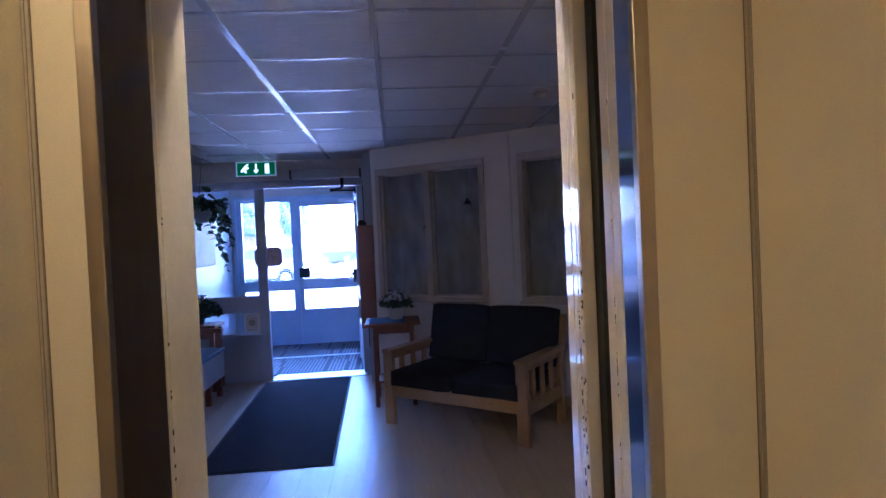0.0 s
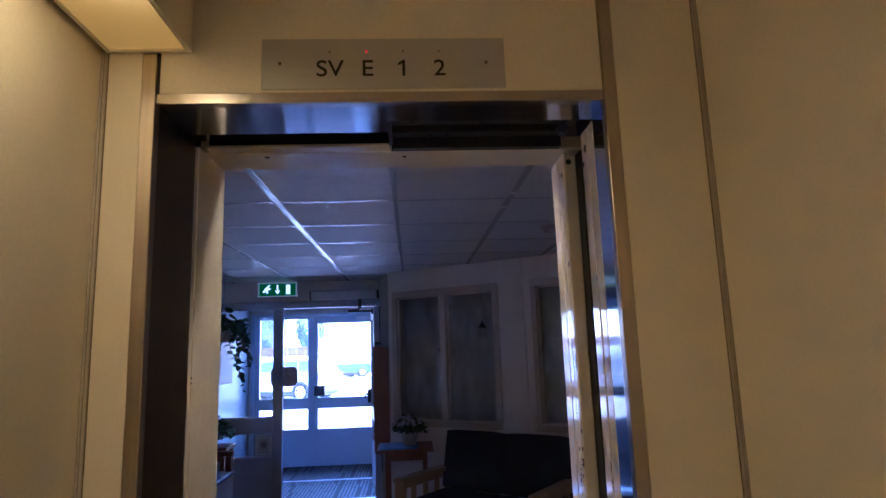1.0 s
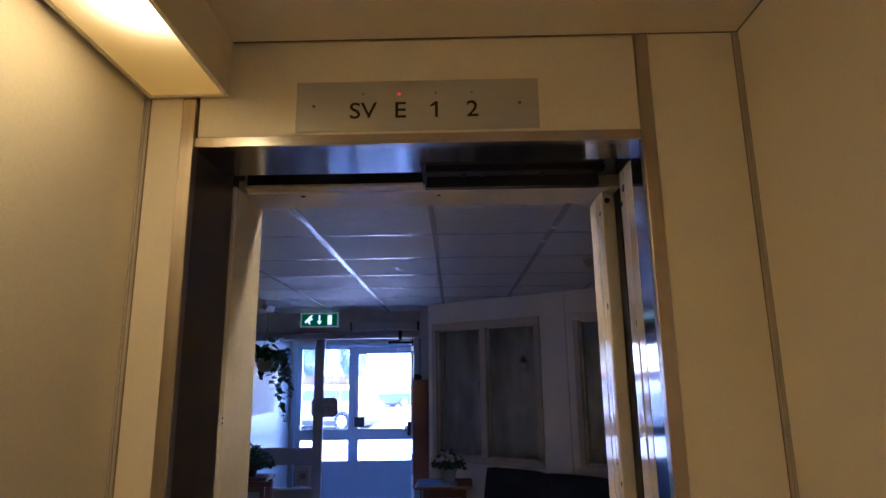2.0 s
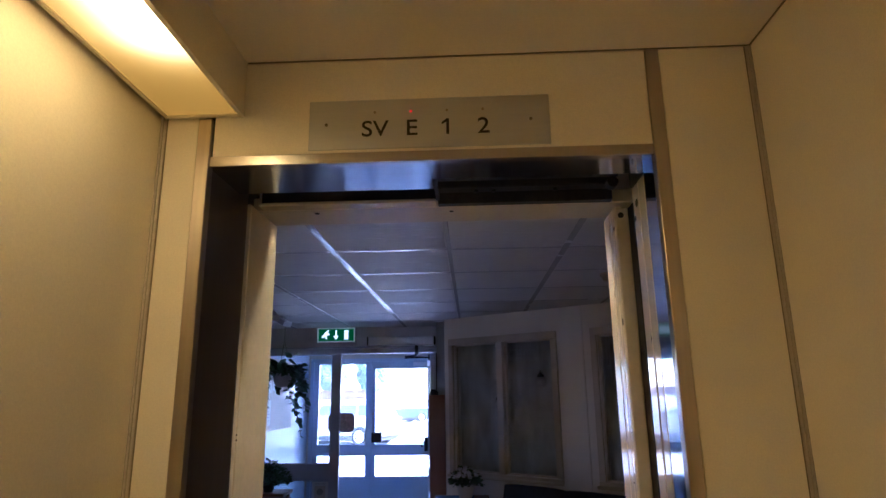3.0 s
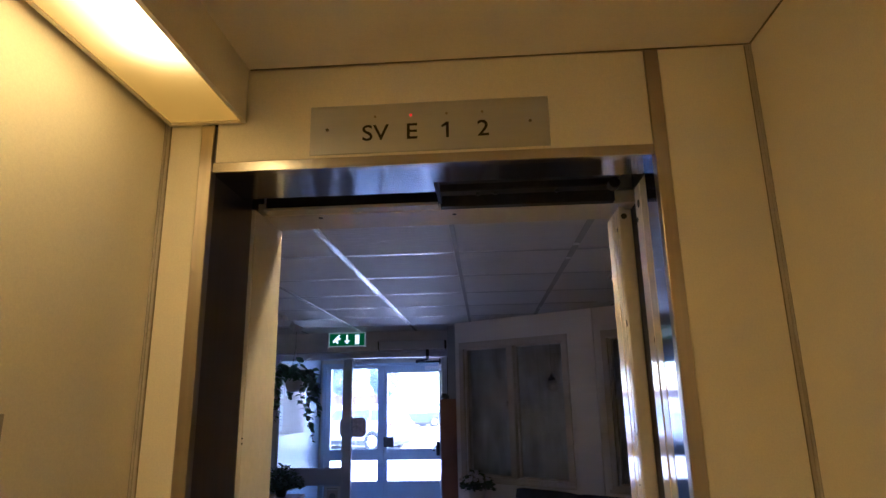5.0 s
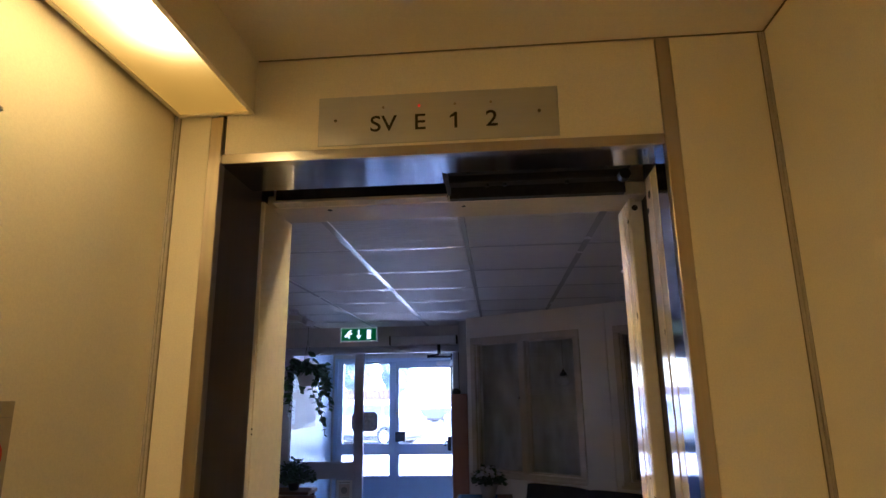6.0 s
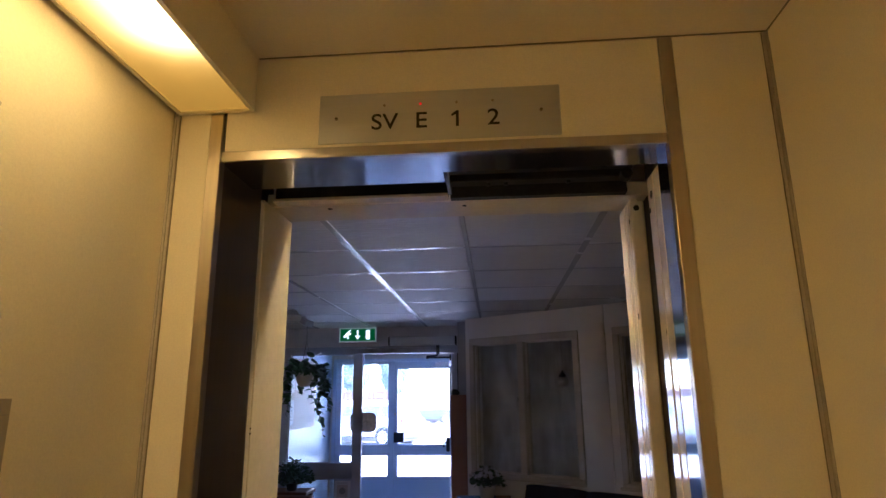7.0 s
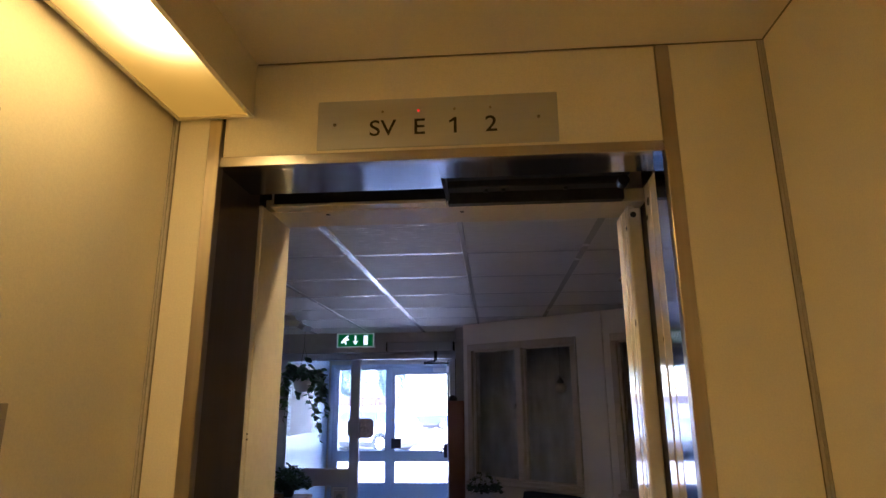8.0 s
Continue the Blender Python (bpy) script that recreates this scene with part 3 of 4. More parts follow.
def inner_window(name, u):
    w = thing(name, "dark inner window with a beige painted wood frame", "window", AW @ pose(u, 0, 0), kind="structure")
    part("frame_top", bm_box(-0.045, 1.11, -0.022, 0.004, 2.04, 2.102, 0.004), TRIMPAINT, w)
    part("frame_bottom", bm_box(-0.045, 1.11, -0.03, 0.004, 0.845, 0.888, 0.004), TRIMPAINT, w)
    part("frame_side", bm_box(-0.045, 0.006, -0.022, 0.004, 0.8885, 2.0395, 0.004), TRIMPAINT, w)
    part("frame_side", bm_box(1.055, 1.11, -0.022, 0.004, 0.8885, 2.0395, 0.004), TRIMPAINT, w)
    part("mullion", bm_box(0.494, 0.559, -0.018, 0.08, 0.889, 2.039, 0.004), TRIMPAINT, w)
    for a, b in ((0.0005, 0.4935), (0.5595, 1.0595)):
        part("sash", merged(bm_box(a, a + 0.014, 0.03, 0.06, 0.886, 2.044), bm_box(b - 0.014, b, 0.03, 0.06, 0.886, 2.044),
                            bm_box(a + 0.014, b - 0.014, 0.03, 0.06, 0.886, 0.9), bm_box(a + 0.014, b - 0.014, 0.03, 0.06, 2.03, 2.044)), TRIMPAINT, w)
        part("pane", bm_box(a + 0.014, b - 0.014, 0.043, 0.047, 0.9, 2.03), DIM, w, "dark glass pane")
    part("sill", bm_box(-0.06, 1.125, -0.045, -0.0305, 0.838, 0.862, 0.004), TRIMPAINT, w)


inner_window("window_1", 0.0975)
inner_window("window_2", 1.5675)
structure("baseboard", bm_box(0, LEN, -0.014, -0.0005, 0, 0.085, 0.003), TRIMPAINT, "beige painted baseboard", "baseboard", AW)

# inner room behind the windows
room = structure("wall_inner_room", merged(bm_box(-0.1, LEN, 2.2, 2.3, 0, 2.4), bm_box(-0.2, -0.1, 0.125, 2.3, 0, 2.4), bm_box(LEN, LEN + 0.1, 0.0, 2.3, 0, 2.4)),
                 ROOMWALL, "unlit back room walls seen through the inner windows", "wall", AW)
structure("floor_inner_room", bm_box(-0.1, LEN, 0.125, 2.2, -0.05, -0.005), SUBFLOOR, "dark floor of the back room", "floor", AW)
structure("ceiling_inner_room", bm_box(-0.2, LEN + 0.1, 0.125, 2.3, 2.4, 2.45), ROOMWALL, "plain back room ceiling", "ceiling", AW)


# added behind the glass so that the panes read grey
def curtain(u, width, label):
    bm = bmesh.new()
    n = 120
    top = [bm.verts.new((u + width * i / n, 0.26 + 0.0025 * math.sin(i * 1.9) + 0.004 * math.sin(i * 0.53) + 0.006 * math.sin(i * 0.21 + u), 2.1)) for i in range(n + 1)]
    low = [bm.verts.new((v.co.x, v.co.y, 0.75)) for v in top]
    for i in range(n):
        bm.faces.new((top[i], top[i + 1], low[i + 1], low[i]))
    r = bmesh.ops.extrude_face_region(bm, geom=bm.faces[:])
    bmesh.ops.translate(bm, verts=[v for v in r["geom"] if isinstance(v, bmesh.types.BMVert)], vec=(0, 0.003, 0))
    solid("curtain", bm, CURTAIN, label, "curtain", "inner window curtains", m=AW, smooth=True)


curtain(-0.08, 1.36, "grey net curtain added behind the inner window, blotched like its reflections")
curtain(1.36, 1.4, "grey net curtain added behind the inner window, blotched like its reflections")
for x, z in ((0.93, 1.72), (0.48, 1.52)):
    pd = thing("pendant_lamp", "small unlit pendant lamp with a dark cap behind the window", "pendant lamp", AW @ pose(x, 0.2, z), "back room pendants")
    part("cap", bm_lathe([(0.036, 0), (0.03, 0.02), (0.014, 0.035), (0.006, 0.06)]), BLACKPLASTIC, pd, "dark cap", smooth=True)
    part("shade", bm_lathe([(0.012, -0.085), (0.04, -0.07), (0.052, -0.042), (0.046, -0.015), (0.034, -0.001)]), OPALGREY, pd, "pale glass shade", smooth=True)
    part("cord", bm_tube((0, 0, 0.06), (0, 0, 2.4 - z), 0.0012, n=6), BLACKPLASTIC, pd)

# ---- exit partition at y 3.5 ----
PY = 3.50
structure("wall_exit_upper", bm_box(-2.25, -0.15, PY + 0.02, PY + 0.14, 2.08, 2.5), SLATEWALL, "grey worn wall strip above the exit partition", "wall")
structure("wall_exit_side", merged(bm_box(-0.232, -0.15, PY + 0.02, PY + 0.14, 0, 2.08), bm_box(-0.157, -0.151, 2.97, PY + 0.0195, 0, 2.5)), WALLPAINT, "white wall end beside the exit", "wall")
structure("trim_partition_head", bm_box(-2.25, -0.233, PY - 0.018, PY + 0.019, 2.076, 2.094, 0.004), FRAMEPAINT, "grey painted moulding above the partition", "trim")


def exit_partition():
    p = thing("partition_frame", "grey painted glazed partition with an open doorway", "glazed partition", pose(0, PY, 0), kind="structure")
    y0, y1 = 0.0, 0.055
    part("head_rail", bm_box(-2.249, -0.2325, y0, y1, 2.019, 2.0755, 0.003), FRAMEPAINT, p)
    part("post", bm_box(-1.385, -1.295, y0 - 0.004, y1 + 0.002, 0, 2.0185, 0.003), FRAMEPAINT, p)
    part("post", bm_box(-0.302, -0.2335, y0 - 0.004, y1 + 0.002, 0, 2.0185, 0.003), FRAMEPAINT, p)
    # dark strip added on the post in place of the open leaf's edge
    part("leaf_edge_line", bm_box(-0.272, -0.262, y0 - 0.008, y0 - 0.0045, 0.3, 2.015, 0.001), BLACKPLASTIC, p, "dark line standing in for the open leaf's edge")
    part("post", bm_box(-2.2495, -2.09, y0 - 0.004, y1 + 0.002, 0, 2.0185, 0.003), FRAMEPAINT, p)
    part("mid_rail", bm_box(-2.0895, -1.3855, y0, y1, 0.742, 0.892, 0.003), FRAMEPAINT, p)
    part("bottom_panel", bm_box(-2.0895, -1.3855, y0 + 0.004, y1, 0, 0.497, 0.003), FRAMEPAINT, p)
    for z0, z1 in ((0.892, 2.019), (0.497, 0.742)):
        pane = part("pane", bm_box(-2.089, -1.386, 0.024, 0.030, z0 + 0.001, z1 - 0.001), CLEAR, p, "clear glass pane")
        pane.visible_shadow = False
        part("bead", merged(bm_box(-2.089, -1.386, 0.01, 0.023, z0 + 0.0005, z0 + 0.012), bm_box(-2.089, -1.386, 0.01, 0.023, z1 - 0.012, z1 - 0.0005),
                            bm_box(-2.0893, -2.077, 0.01, 0.023, z0 + 0.012, z1 - 0.012), bm_box(-1.398, -1.3857, 0.01, 0.023, z0 + 0.012, z1 - 0.012)), FRAMEPAINT, p)


exit_partition()
structure("door_threshold", bm_box(-1.2945, -0.3025, PY - 0.02, 3.74, -0.006, 0.008, 0.003), ALU, "worn bright aluminium threshold", "threshold")

# open door leaf, swung into the entrance lobby
dl = thing("door_leaf", "grey glazed inner door standing open", "door", pose(-0.297, PY + 0.062, 0.012, 0, 0, 96.0))
part("stile", bm_box(0, 0.10, -0.002, 0.042, 0, 2.0, 0.003), FRAMEPAINT, dl)
part("stile", bm_box(0.84, 0.94, -0.002, 0.042, 0, 2.0, 0.003), FRAMEPAINT, dl)
part("rail", bm_box(0.1005, 0.8395, 0, 0.04, 1.90, 2.0, 0.003), FRAMEPAINT, dl)
part("rail", bm_box(0.1005, 0.8395, 0, 0.04, 0.76, 0.88, 0.003), FRAMEPAINT, dl)
part("kick_panel", bm_box(0.1005, 0.8395, 0.004, 0.036, 0.0, 0.48, 0.003), FRAMEPAINT, dl)
for z0, z1 in ((0.881, 1.899), (0.481, 0.759)):
    part("pane", bm_box(0.1005, 0.8395, 0.017, 0.023, z0, z1), CLEAR, dl, "clear glass pane").visible_shadow = False
hd = part("handle", bm_box(0.86, 0.92, 0.0425, 0.085, 0.92, 1.08, 0.006), BLACKPLASTIC, dl, "black door handle")
part("lever", merged(bm_tube((0.89, 0.0855, 1.02), (0.89, 0.12, 1.02), 0.012), bm_tube((0.89, 0.115, 1.02), (0.76, 0.115, 0.99), 0.012)), BLACKPLASTIC, hd)

op = thing("door_operator", "grey automatic door operator with a folding arm", "door operator", pose(-0.99, PY, 2.0945))
part("housing", bm_box(0, 0.70, -0.095, 0.0195, 0, 0.098, 0.008, 2), OPERATOR, op)
part("end_cap", bm_box(0.7005, 0.716, -0.093, 0.0195, 0.002, 0.096, 0.004), BLACKPLASTIC, op)
part("end_cap", bm_box(-0.016, -0.0005, -0.093, 0.0195, 0.002, 0.096, 0.004), BLACKPLASTIC, op)
part("spindle", bm_box(0.499, 0.532, -0.075, -0.042, -0.1, -0.0005, 0.003), BLACKPLASTIC, op)
part("arm", bm_tube((0.515, -0.058, -0.106), (0.404, -0.08, -0.124), 0.009), BLACKPLASTIC, op)
part("arm", bm_tube((0.404, -0.08, -0.13), (0.665, 0.16, -0.118), 0.0085), BLACKPLASTIC, op)
part("elbow", bm_tube((0.404, -0.08, -0.142), (0.404, -0.08, -0.112), 0.014, n=14), BLACKPLASTIC, op)
part("shoe", bm_box(0.625, 0.69, 0.145, 0.19, -0.15, -0.085, 0.003), BLACKPLASTIC, op)

# exit sign with its pictures as plain shapes
ex = thing("exit_sign", "lit green exit sign with white shapes in a pale casing", "exit sign", pose(-1.556, PY - 0.045, 2.141))
part("casing", bm_box(0, 0.416, 0, 0.064, 0, 0.159, 0.004), OPERATOR, ex)
part("face", bm_box(0.017, 0.399, -0.004, -0.0005, 0.015, 0.144, 0.001), SIGNGREEN, ex, "glowing green face")
# the casing's frame glows in place of light spilling from the face
part("frame", merged(bm_box(0.004, 0.412, -0.009, -0.0005, 0.1445, 0.155, 0.002), bm_box(0.004, 0.412, -0.009, -0.0005, 0.004, 0.0145, 0.002),
                     bm_box(0.004, 0.0165, -0.009, -0.0005, 0.0146, 0.1444, 0.002), bm_box(0.3995, 0.412, -0.009, -0.0005, 0.0146, 0.1444, 0.002)), SIGNFRAME, ex, "pale frame whose glow stands in for the sign's spill")
part("arrow", bm_prism([(0.2, 0.13), (0.216, 0.13), (0.216, 0.07), (0.238, 0.07), (0.208, 0.03), (0.178, 0.07), (0.2, 0.07)], -0.0065, -0.0045), SIGNWHITE, ex, "white arrow pointing down")
part("bar", bm_box(0.298, 0.342, -0.0065, -0.0045, 0.03, 0.13), SIGNWHITE, ex, "white upright bar")
part("slanted_mark", bm_prism([(0.06, 0.045), (0.085, 0.06), (0.10, 0.035), (0.112, 0.04), (0.105, 0.075), (0.135, 0.08), (0.138, 0.092), (0.115, 0.11), (0.135, 0.125), (0.125, 0.135), (0.09, 0.108), (0.07, 0.085), (0.05, 0.06)], -0.0065, -0.0045), SIGNWHITE, ex, "white slanted mark")

# sheet on the lower pane and plaque behind the post
nt = thing("pane_notice", "small framed sheet taped to the lower pane", "notice", pose(-1.572, PY + 0.0235, 0.516))
part("sheet", bm_box(0, 0.172, -0.0015, 0.0, 0, 0.205), PAPER, nt)
part("picture", bm_box(0.03, 0.142, -0.0025, -0.0016, 0.045, 0.165), BOARD, nt)
part("ring_mark", bm_lathe([(0.03, 0), (0.034, 0.0004), (0.034, 0.001), (0.03, 0.001)]), INKGREY, nt).matrix_basis = pose(0.086, -0.0026, 0.105, 90)
for z in (0.022, 0.032, 0.18):
    part("text_bar", bm_box(0.03, 0.142, -0.0025, -0.0016, z, z + 0.005), INKGREY, nt)
pq = thing("wooden_plaque", "dark carved wooden plaque hanging behind the post", "plaque", pose(-1.437, PY + 0.06, 1.20))
c = 0.035
part("board", bm_prism([(c, 0), (0.287 - c, 0), (0.287, c), (0.287, 0.203 - c), (0.287 - c, 0.203), (c, 0.203), (0, 0.203 - c), (0, c)], 0, 0.018, 0.003), PLAQUE, pq)
part("relief", bm_prism([(0.09, 0.05), (0.2, 0.05), (0.235, 0.1), (0.2, 0.15), (0.09, 0.155), (0.055, 0.1)], -0.004, -0.0005), PLAQUE, pq)

# brown board cabinet beside the exit
bc = thing("wall_cabinet", "red-brown wooden cabinet beside the exit door", "cabinet", pose(-0.309, 2.965, 0.575))
part("body", bm_box(0.02, 0.1515, 0, 0.42, 0, 0.995, 0.004), BROWNBOARD, bc)
part("door", bm_box(0, 0.0195, 0.002, 0.418, 0.004, 0.991, 0.003), BROWNBOARD, bc)
part("end_board", bm_box(0.0, 0.1515, -0.0185, -0.0005, 0, 1.0, 0.004), BROWNBOARD, bc)
solid("rolled_cap", merged(bm_tube((-0.30, 3.0, 1.605), (-0.26, 3.0, 1.595), 0.026, 0.034, 14), bm_tube((-0.26, 3.0, 1.595), (-0.225, 3.0, 1.588), 0.034, 0.016, 14)), BLACKPLASTIC, "small dark rounded thing on the cabinet", "clutter", smooth=True)

# ---- entrance lobby between the doors ----
YD = 5.78
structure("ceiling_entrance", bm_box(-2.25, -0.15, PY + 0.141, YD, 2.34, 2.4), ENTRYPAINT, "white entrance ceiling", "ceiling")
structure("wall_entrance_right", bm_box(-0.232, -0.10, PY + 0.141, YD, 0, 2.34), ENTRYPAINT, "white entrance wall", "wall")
structure("baseboard_entrance", bm_box(-2.249, -2.235, PY + 0.06, YD - 0.07, 0, 0.1, 0.003), OUTERPAINT, "painted baseboard in the entrance", "baseboard")
structure("wall_facade", merged(bm_box(-9, -2.206, YD, YD + 0.25, -0.2, 4.2), bm_box(-0.414, 9, YD, YD + 0.25, -0.2, 4.2), bm_box(-2.206, -0.414, YD, YD + 0.25, 2.105, 4.2)), FACADE, "plain plastered front wall", "wall")
structure("roof", bm_box(-9, 9, -4.2, YD + 0.3, 4.2, 4.4), FACADE, "flat roof", "roof")
structure("wall_outer_back", merged(bm_box(-9, 9, -4.2, -4.0, -0.2, 4.2), bm_box(-9.2, -9, -4.2, YD + 0.25, -0.2, 4.2), bm_box(9, 9.2, -4.2, YD + 0.25, -0.2, 4.2)), FACADE, "plain outer walls", "wall")


def outer_doors():
    f = thing("door_1", "blue-grey painted glazed entrance doors, closed", "entrance door", pose(0, YD, 0), kind="structure")
    part("frame", merged(bm_box(-2.205, -2.16, -0.06, 0.06, 0, 2.104), bm_box(-0.46, -0.415, -0.06, 0.06, 0, 2.104), bm_box(-2.16, -0.46, -0.06, 0.06, 2.062, 2.104),
                         bm_box(-1.345, -1.318, -0.05, 0.06, 0, 2.062)), OUTERPAINT, f)

    def leaf(x0, x1, top, gl, gr):
        d = part("leaf", merged(bm_box(x0, gl, -0.035, 0.02, 0.012, 2.06), bm_box(gr, x1, -0.035, 0.02, 0.012, 2.06), bm_box(gl, gr, -0.035, 0.02, top, 2.06),
                                bm_box(gl, gr, -0.035, 0.02, 0.782, 0.905)), OUTERPAINT, f)
        part("kick_panel", bm_box(gl, gr, -0.03, 0.015, 0.012, 0.482, 0.002), OUTERPAINT, d)
        for z0, z1 in ((0.906, top - 0.001), (0.483, 0.781)):
            part("pane", bm_box(gl + 0.0005, gr - 0.0005, -0.009, -0.003, z0, z1), HAZED, d, "clear glass pane with glare haze mixed in").visible_shadow = False
            part("bead", merged(bm_box(gl + 0.0005, gr - 0.0005, -0.024, -0.01, z0, z0 + 0.012), bm_box(gl + 0.0005, gr - 0.0005, -0.024, -0.01, z1 - 0.012, z1)), OUTERPAINT, d)
        return d
    leaf(-2.159, -1.346, 2.038, -2.085, -1.405)
    r = leaf(-1.317, -0.461, 1.968, -1.268, -0.505)
    part("lock_box", bm_box(-1.312, -1.168, -0.085, -0.0355, 0.945, 1.082, 0.006), BLACKPLASTIC, r, "black lock box")
    part("cylinder", bm_tube((-1.30, -0.045, 1.33), (-1.30, -0.034, 1.33), 0.016, n=16), STEEL, r)
    part("closer", bm_box(-0.72, -0.50, -0.09, -0.0355, 1.99, 2.045, 0.004), OPERATOR, r)
    part("hinge", bm_tube((-0.462, -0.045, 1.75), (-0.462, -0.045, 1.87), 0.01), STEEL, r)
    part("hinge", bm_tube((-0.462, -0.045, 0.2), (-0.462, -0.045, 0.32), 0.01), STEEL, r)


outer_doors()
nb = thing("notice_board", "pale notice board with white sheets on the entrance wall", "notice board", pose(-2.25, 3.85, 1.20))
part("board", bm_box(0.0, 0.02, 0, 1.1, 0, 0.82, 0.004), BOARD, nb)
for y, z, w, h in ((0.02, 0.42, 0.21, 0.3), (0.03, 0.06, 0.2, 0.28), (0.27, 0.45, 0.2, 0.28)):
    s = part("sheet", bm_box(0.0205, 0.0215, y, y + w, z, z + h), PAPER, nb, "white printed sheet")
    for k in range(5):
        part("text_bar", bm_box(0.0216, 0.0222, y + 0.03, y + w - 0.03 - 0.02 * (k % 2), z + 0.05 + 0.035 * k, z + 0.058 + 0.035 * k), INKGREY, s)


def scraper_mat(name, y0, y1):
    m = thing(name, "ribbed dark grey entrance mat", "door mat", pose(-2.2, y0, 0.0), "entrance mats")
    part("base", bm_box(0, 1.92, 0, y1 - y0, -0.005, 0.006, 0.002), MATBASE, m)
    rr = random.Random(int(y0 * 10))
    bms = []
    for i in range(48):
        x = 0.02 + i * 0.0393
        a = 0.0
        while a < y1 - y0 - 0.05:
            ln = min(rr.uniform(0.3, 0.8), y1 - y0 - 0.02 - a)
            if rr.random() < 0.86:
                bms.append(bm_box(x, x + 0.022, a + 0.01, a + ln, 0.006, 0.0085 + rr.uniform(0, 0.002)))
            a += ln + 0.015
    tagged(part("ribs", merged(*bms), MATRIB, m), kind="stuff")


scraper_mat("entrance_mat", 3.75, 4.69)
scraper_mat("entrance_mat", 4.76, 5.70)
structure("trim_floor", bm_box(-2.2, -0.25, 4.695, 4.755, -0.006, 0.011, 0.003), ALU, "bright aluminium strip between the mats", "trim")
structure("door_threshold_outer", bm_box(-2.205, -0.415, YD - 0.055, YD + 0.25, -0.005, 0.0115, 0.002), OUTERPAINT, "painted threshold under the entrance doors", "threshold")
structure("floor_entrance", bm_box(-2.25, -0.232, 3.52, YD - 0.056, -0.01, -0.0055), PAVING, "entrance floor under the mats", "floor")

# ---- outdoors ----
GZ = -0.12
structure("ground", bm_box(-400, 400, YD + 0.25, 900, GZ - 0.3, GZ), ASPHALT, "sunlit asphalt forecourt", "ground")
structure("pavement", bm_box(-9, 9, YD + 0.251, 9.4, GZ, GZ + 0.09, 0.01), PAVING, "pale concrete pavement before the door", "pavement")


def car(m, paint, label):
    c = thing("car", label, "car", m, "parked cars")
    body = bm_prism([(-2.1, 0.24), (-2.12, 0.62), (-2.0, 0.86), (-1.1, 0.98), (1.95, 0.99), (2.1, 0.9), (2.14, 0.5), (2.08, 0.24)], -0.84, 0.84, 0.06)
    part("body", body, paint, c, smooth=False)
    cabin = bmesh.new()
    lo = [(-1.15, 0.96), (1.98, 0.97)]
    hi = [(-0.45, 1.48), (1.72, 1.5)]
    vs = [cabin.verts.new((x, s * w, z)) for s in (-1, 1) for (x, z), w in zip(lo + hi[::-1], (0.8, 0.8, 0.62, 0.64))]
    for f in ((0, 1, 2, 3), (7, 6, 5, 4), (0, 4, 5, 1), (1, 5, 6, 2), (2, 6, 7, 3), (3, 7, 4, 0)):
        cabin.faces.new([vs[k] for k in f])
    bmesh.ops.recalc_face_normals(cabin, faces=cabin.faces[:])
    bmesh.ops.bevel(cabin, geom=cabin.edges[:], offset=0.05, segments=2, affect='EDGES', profile=0.5)
    part("roof", cabin, paint, c)
    for s in (-1, 1):
        for pts in ([(-0.95, 1.02), (0.2, 1.02), (0.2, 1.40), (-0.42, 1.40)], [(0.28, 1.02), (1.15, 1.02), (1.1, 1.41), (0.28, 1.41)], [(1.22, 1.02), (1.78, 1.02), (1.6, 1.40), (1.17, 1.41)]):
            b = bmesh.new()
            vv = [b.verts.new((x, s * (0.808 - (z - 0.96) * 0.31), z)) for x, z in pts]
            b.faces.new(vv)
            r = bmesh.ops.extrude_face_region(b, geom=b.faces[:])
            bmesh.ops.translate(b, verts=[v for v in r["geom"] if isinstance(v, bmesh.types.BMVert)], vec=(0, -s * 0.02, 0))
            part("window", b, CARGLASS, c, "dark side window")
        part("tail_lamp", bm_box(1.98, 2.12, s * 0.74 - 0.08, s * 0.74 + 0.08, 0.72, 0.94, 0.02), TAIL, c)
        part("mirror", bm_box(-0.72, -0.6, s * 0.9 - 0.08, s * 0.9 + 0.08, 1.0, 1.12, 0.03), paint, c)
        for x in (-1.35, 1.35):
            w = part("wheel", bm_lathe([(0.2, -0.1), (0.285, -0.1), (0.31, -0.06), (0.31, 0.06), (0.285, 0.1), (0.2, 0.1)], 28), TYRE, c, "black tyre", smooth=True)
            w.matrix_basis = pose(x, s * 0.76, 0.31, 90)
            part("rim", bm_lathe([(0.06, -0.115), (0.1, -0.105), (0.215, -0.112), (0.215, 0.112), (0.1, 0.105), (0.06, 0.115)], 20), RIM, w)
            for k in range(7):
                g = part("rim_gap", bm_prism([(0.09, -0.008), (0.185, -0.045), (0.185, 0.045), (0.09, 0.008)], -0.118, 0.118), TYRE, w)
                g.matrix_basis = Matrix.Rotation(k * math.tau / 7, 4, "Z") @ pose(0, 0, 0, 90)
            part("arch", bm_lathe([(0.345, -0.09), (0.365, -0.085), (0.365, 0.085), (0.345, 0.09)], 28), BLACKPLASTIC, c, "dark wheel arch").matrix_basis = pose(x, s * 0.77, 0.32, 90)
    part("underbody", bm_box(-1.95, 1.95, -0.78, 0.78, 0.14, 0.2395, 0.02), BLACKPLASTIC, c, "dark underside")
    for s in (-1, 1):
        part("sill", bm_box(-0.98, 0.98, s * 0.842 - 0.012, s * 0.842 + 0.012, 0.245, 0.34, 0.008), BLACKPLASTIC, c, "dark sill")
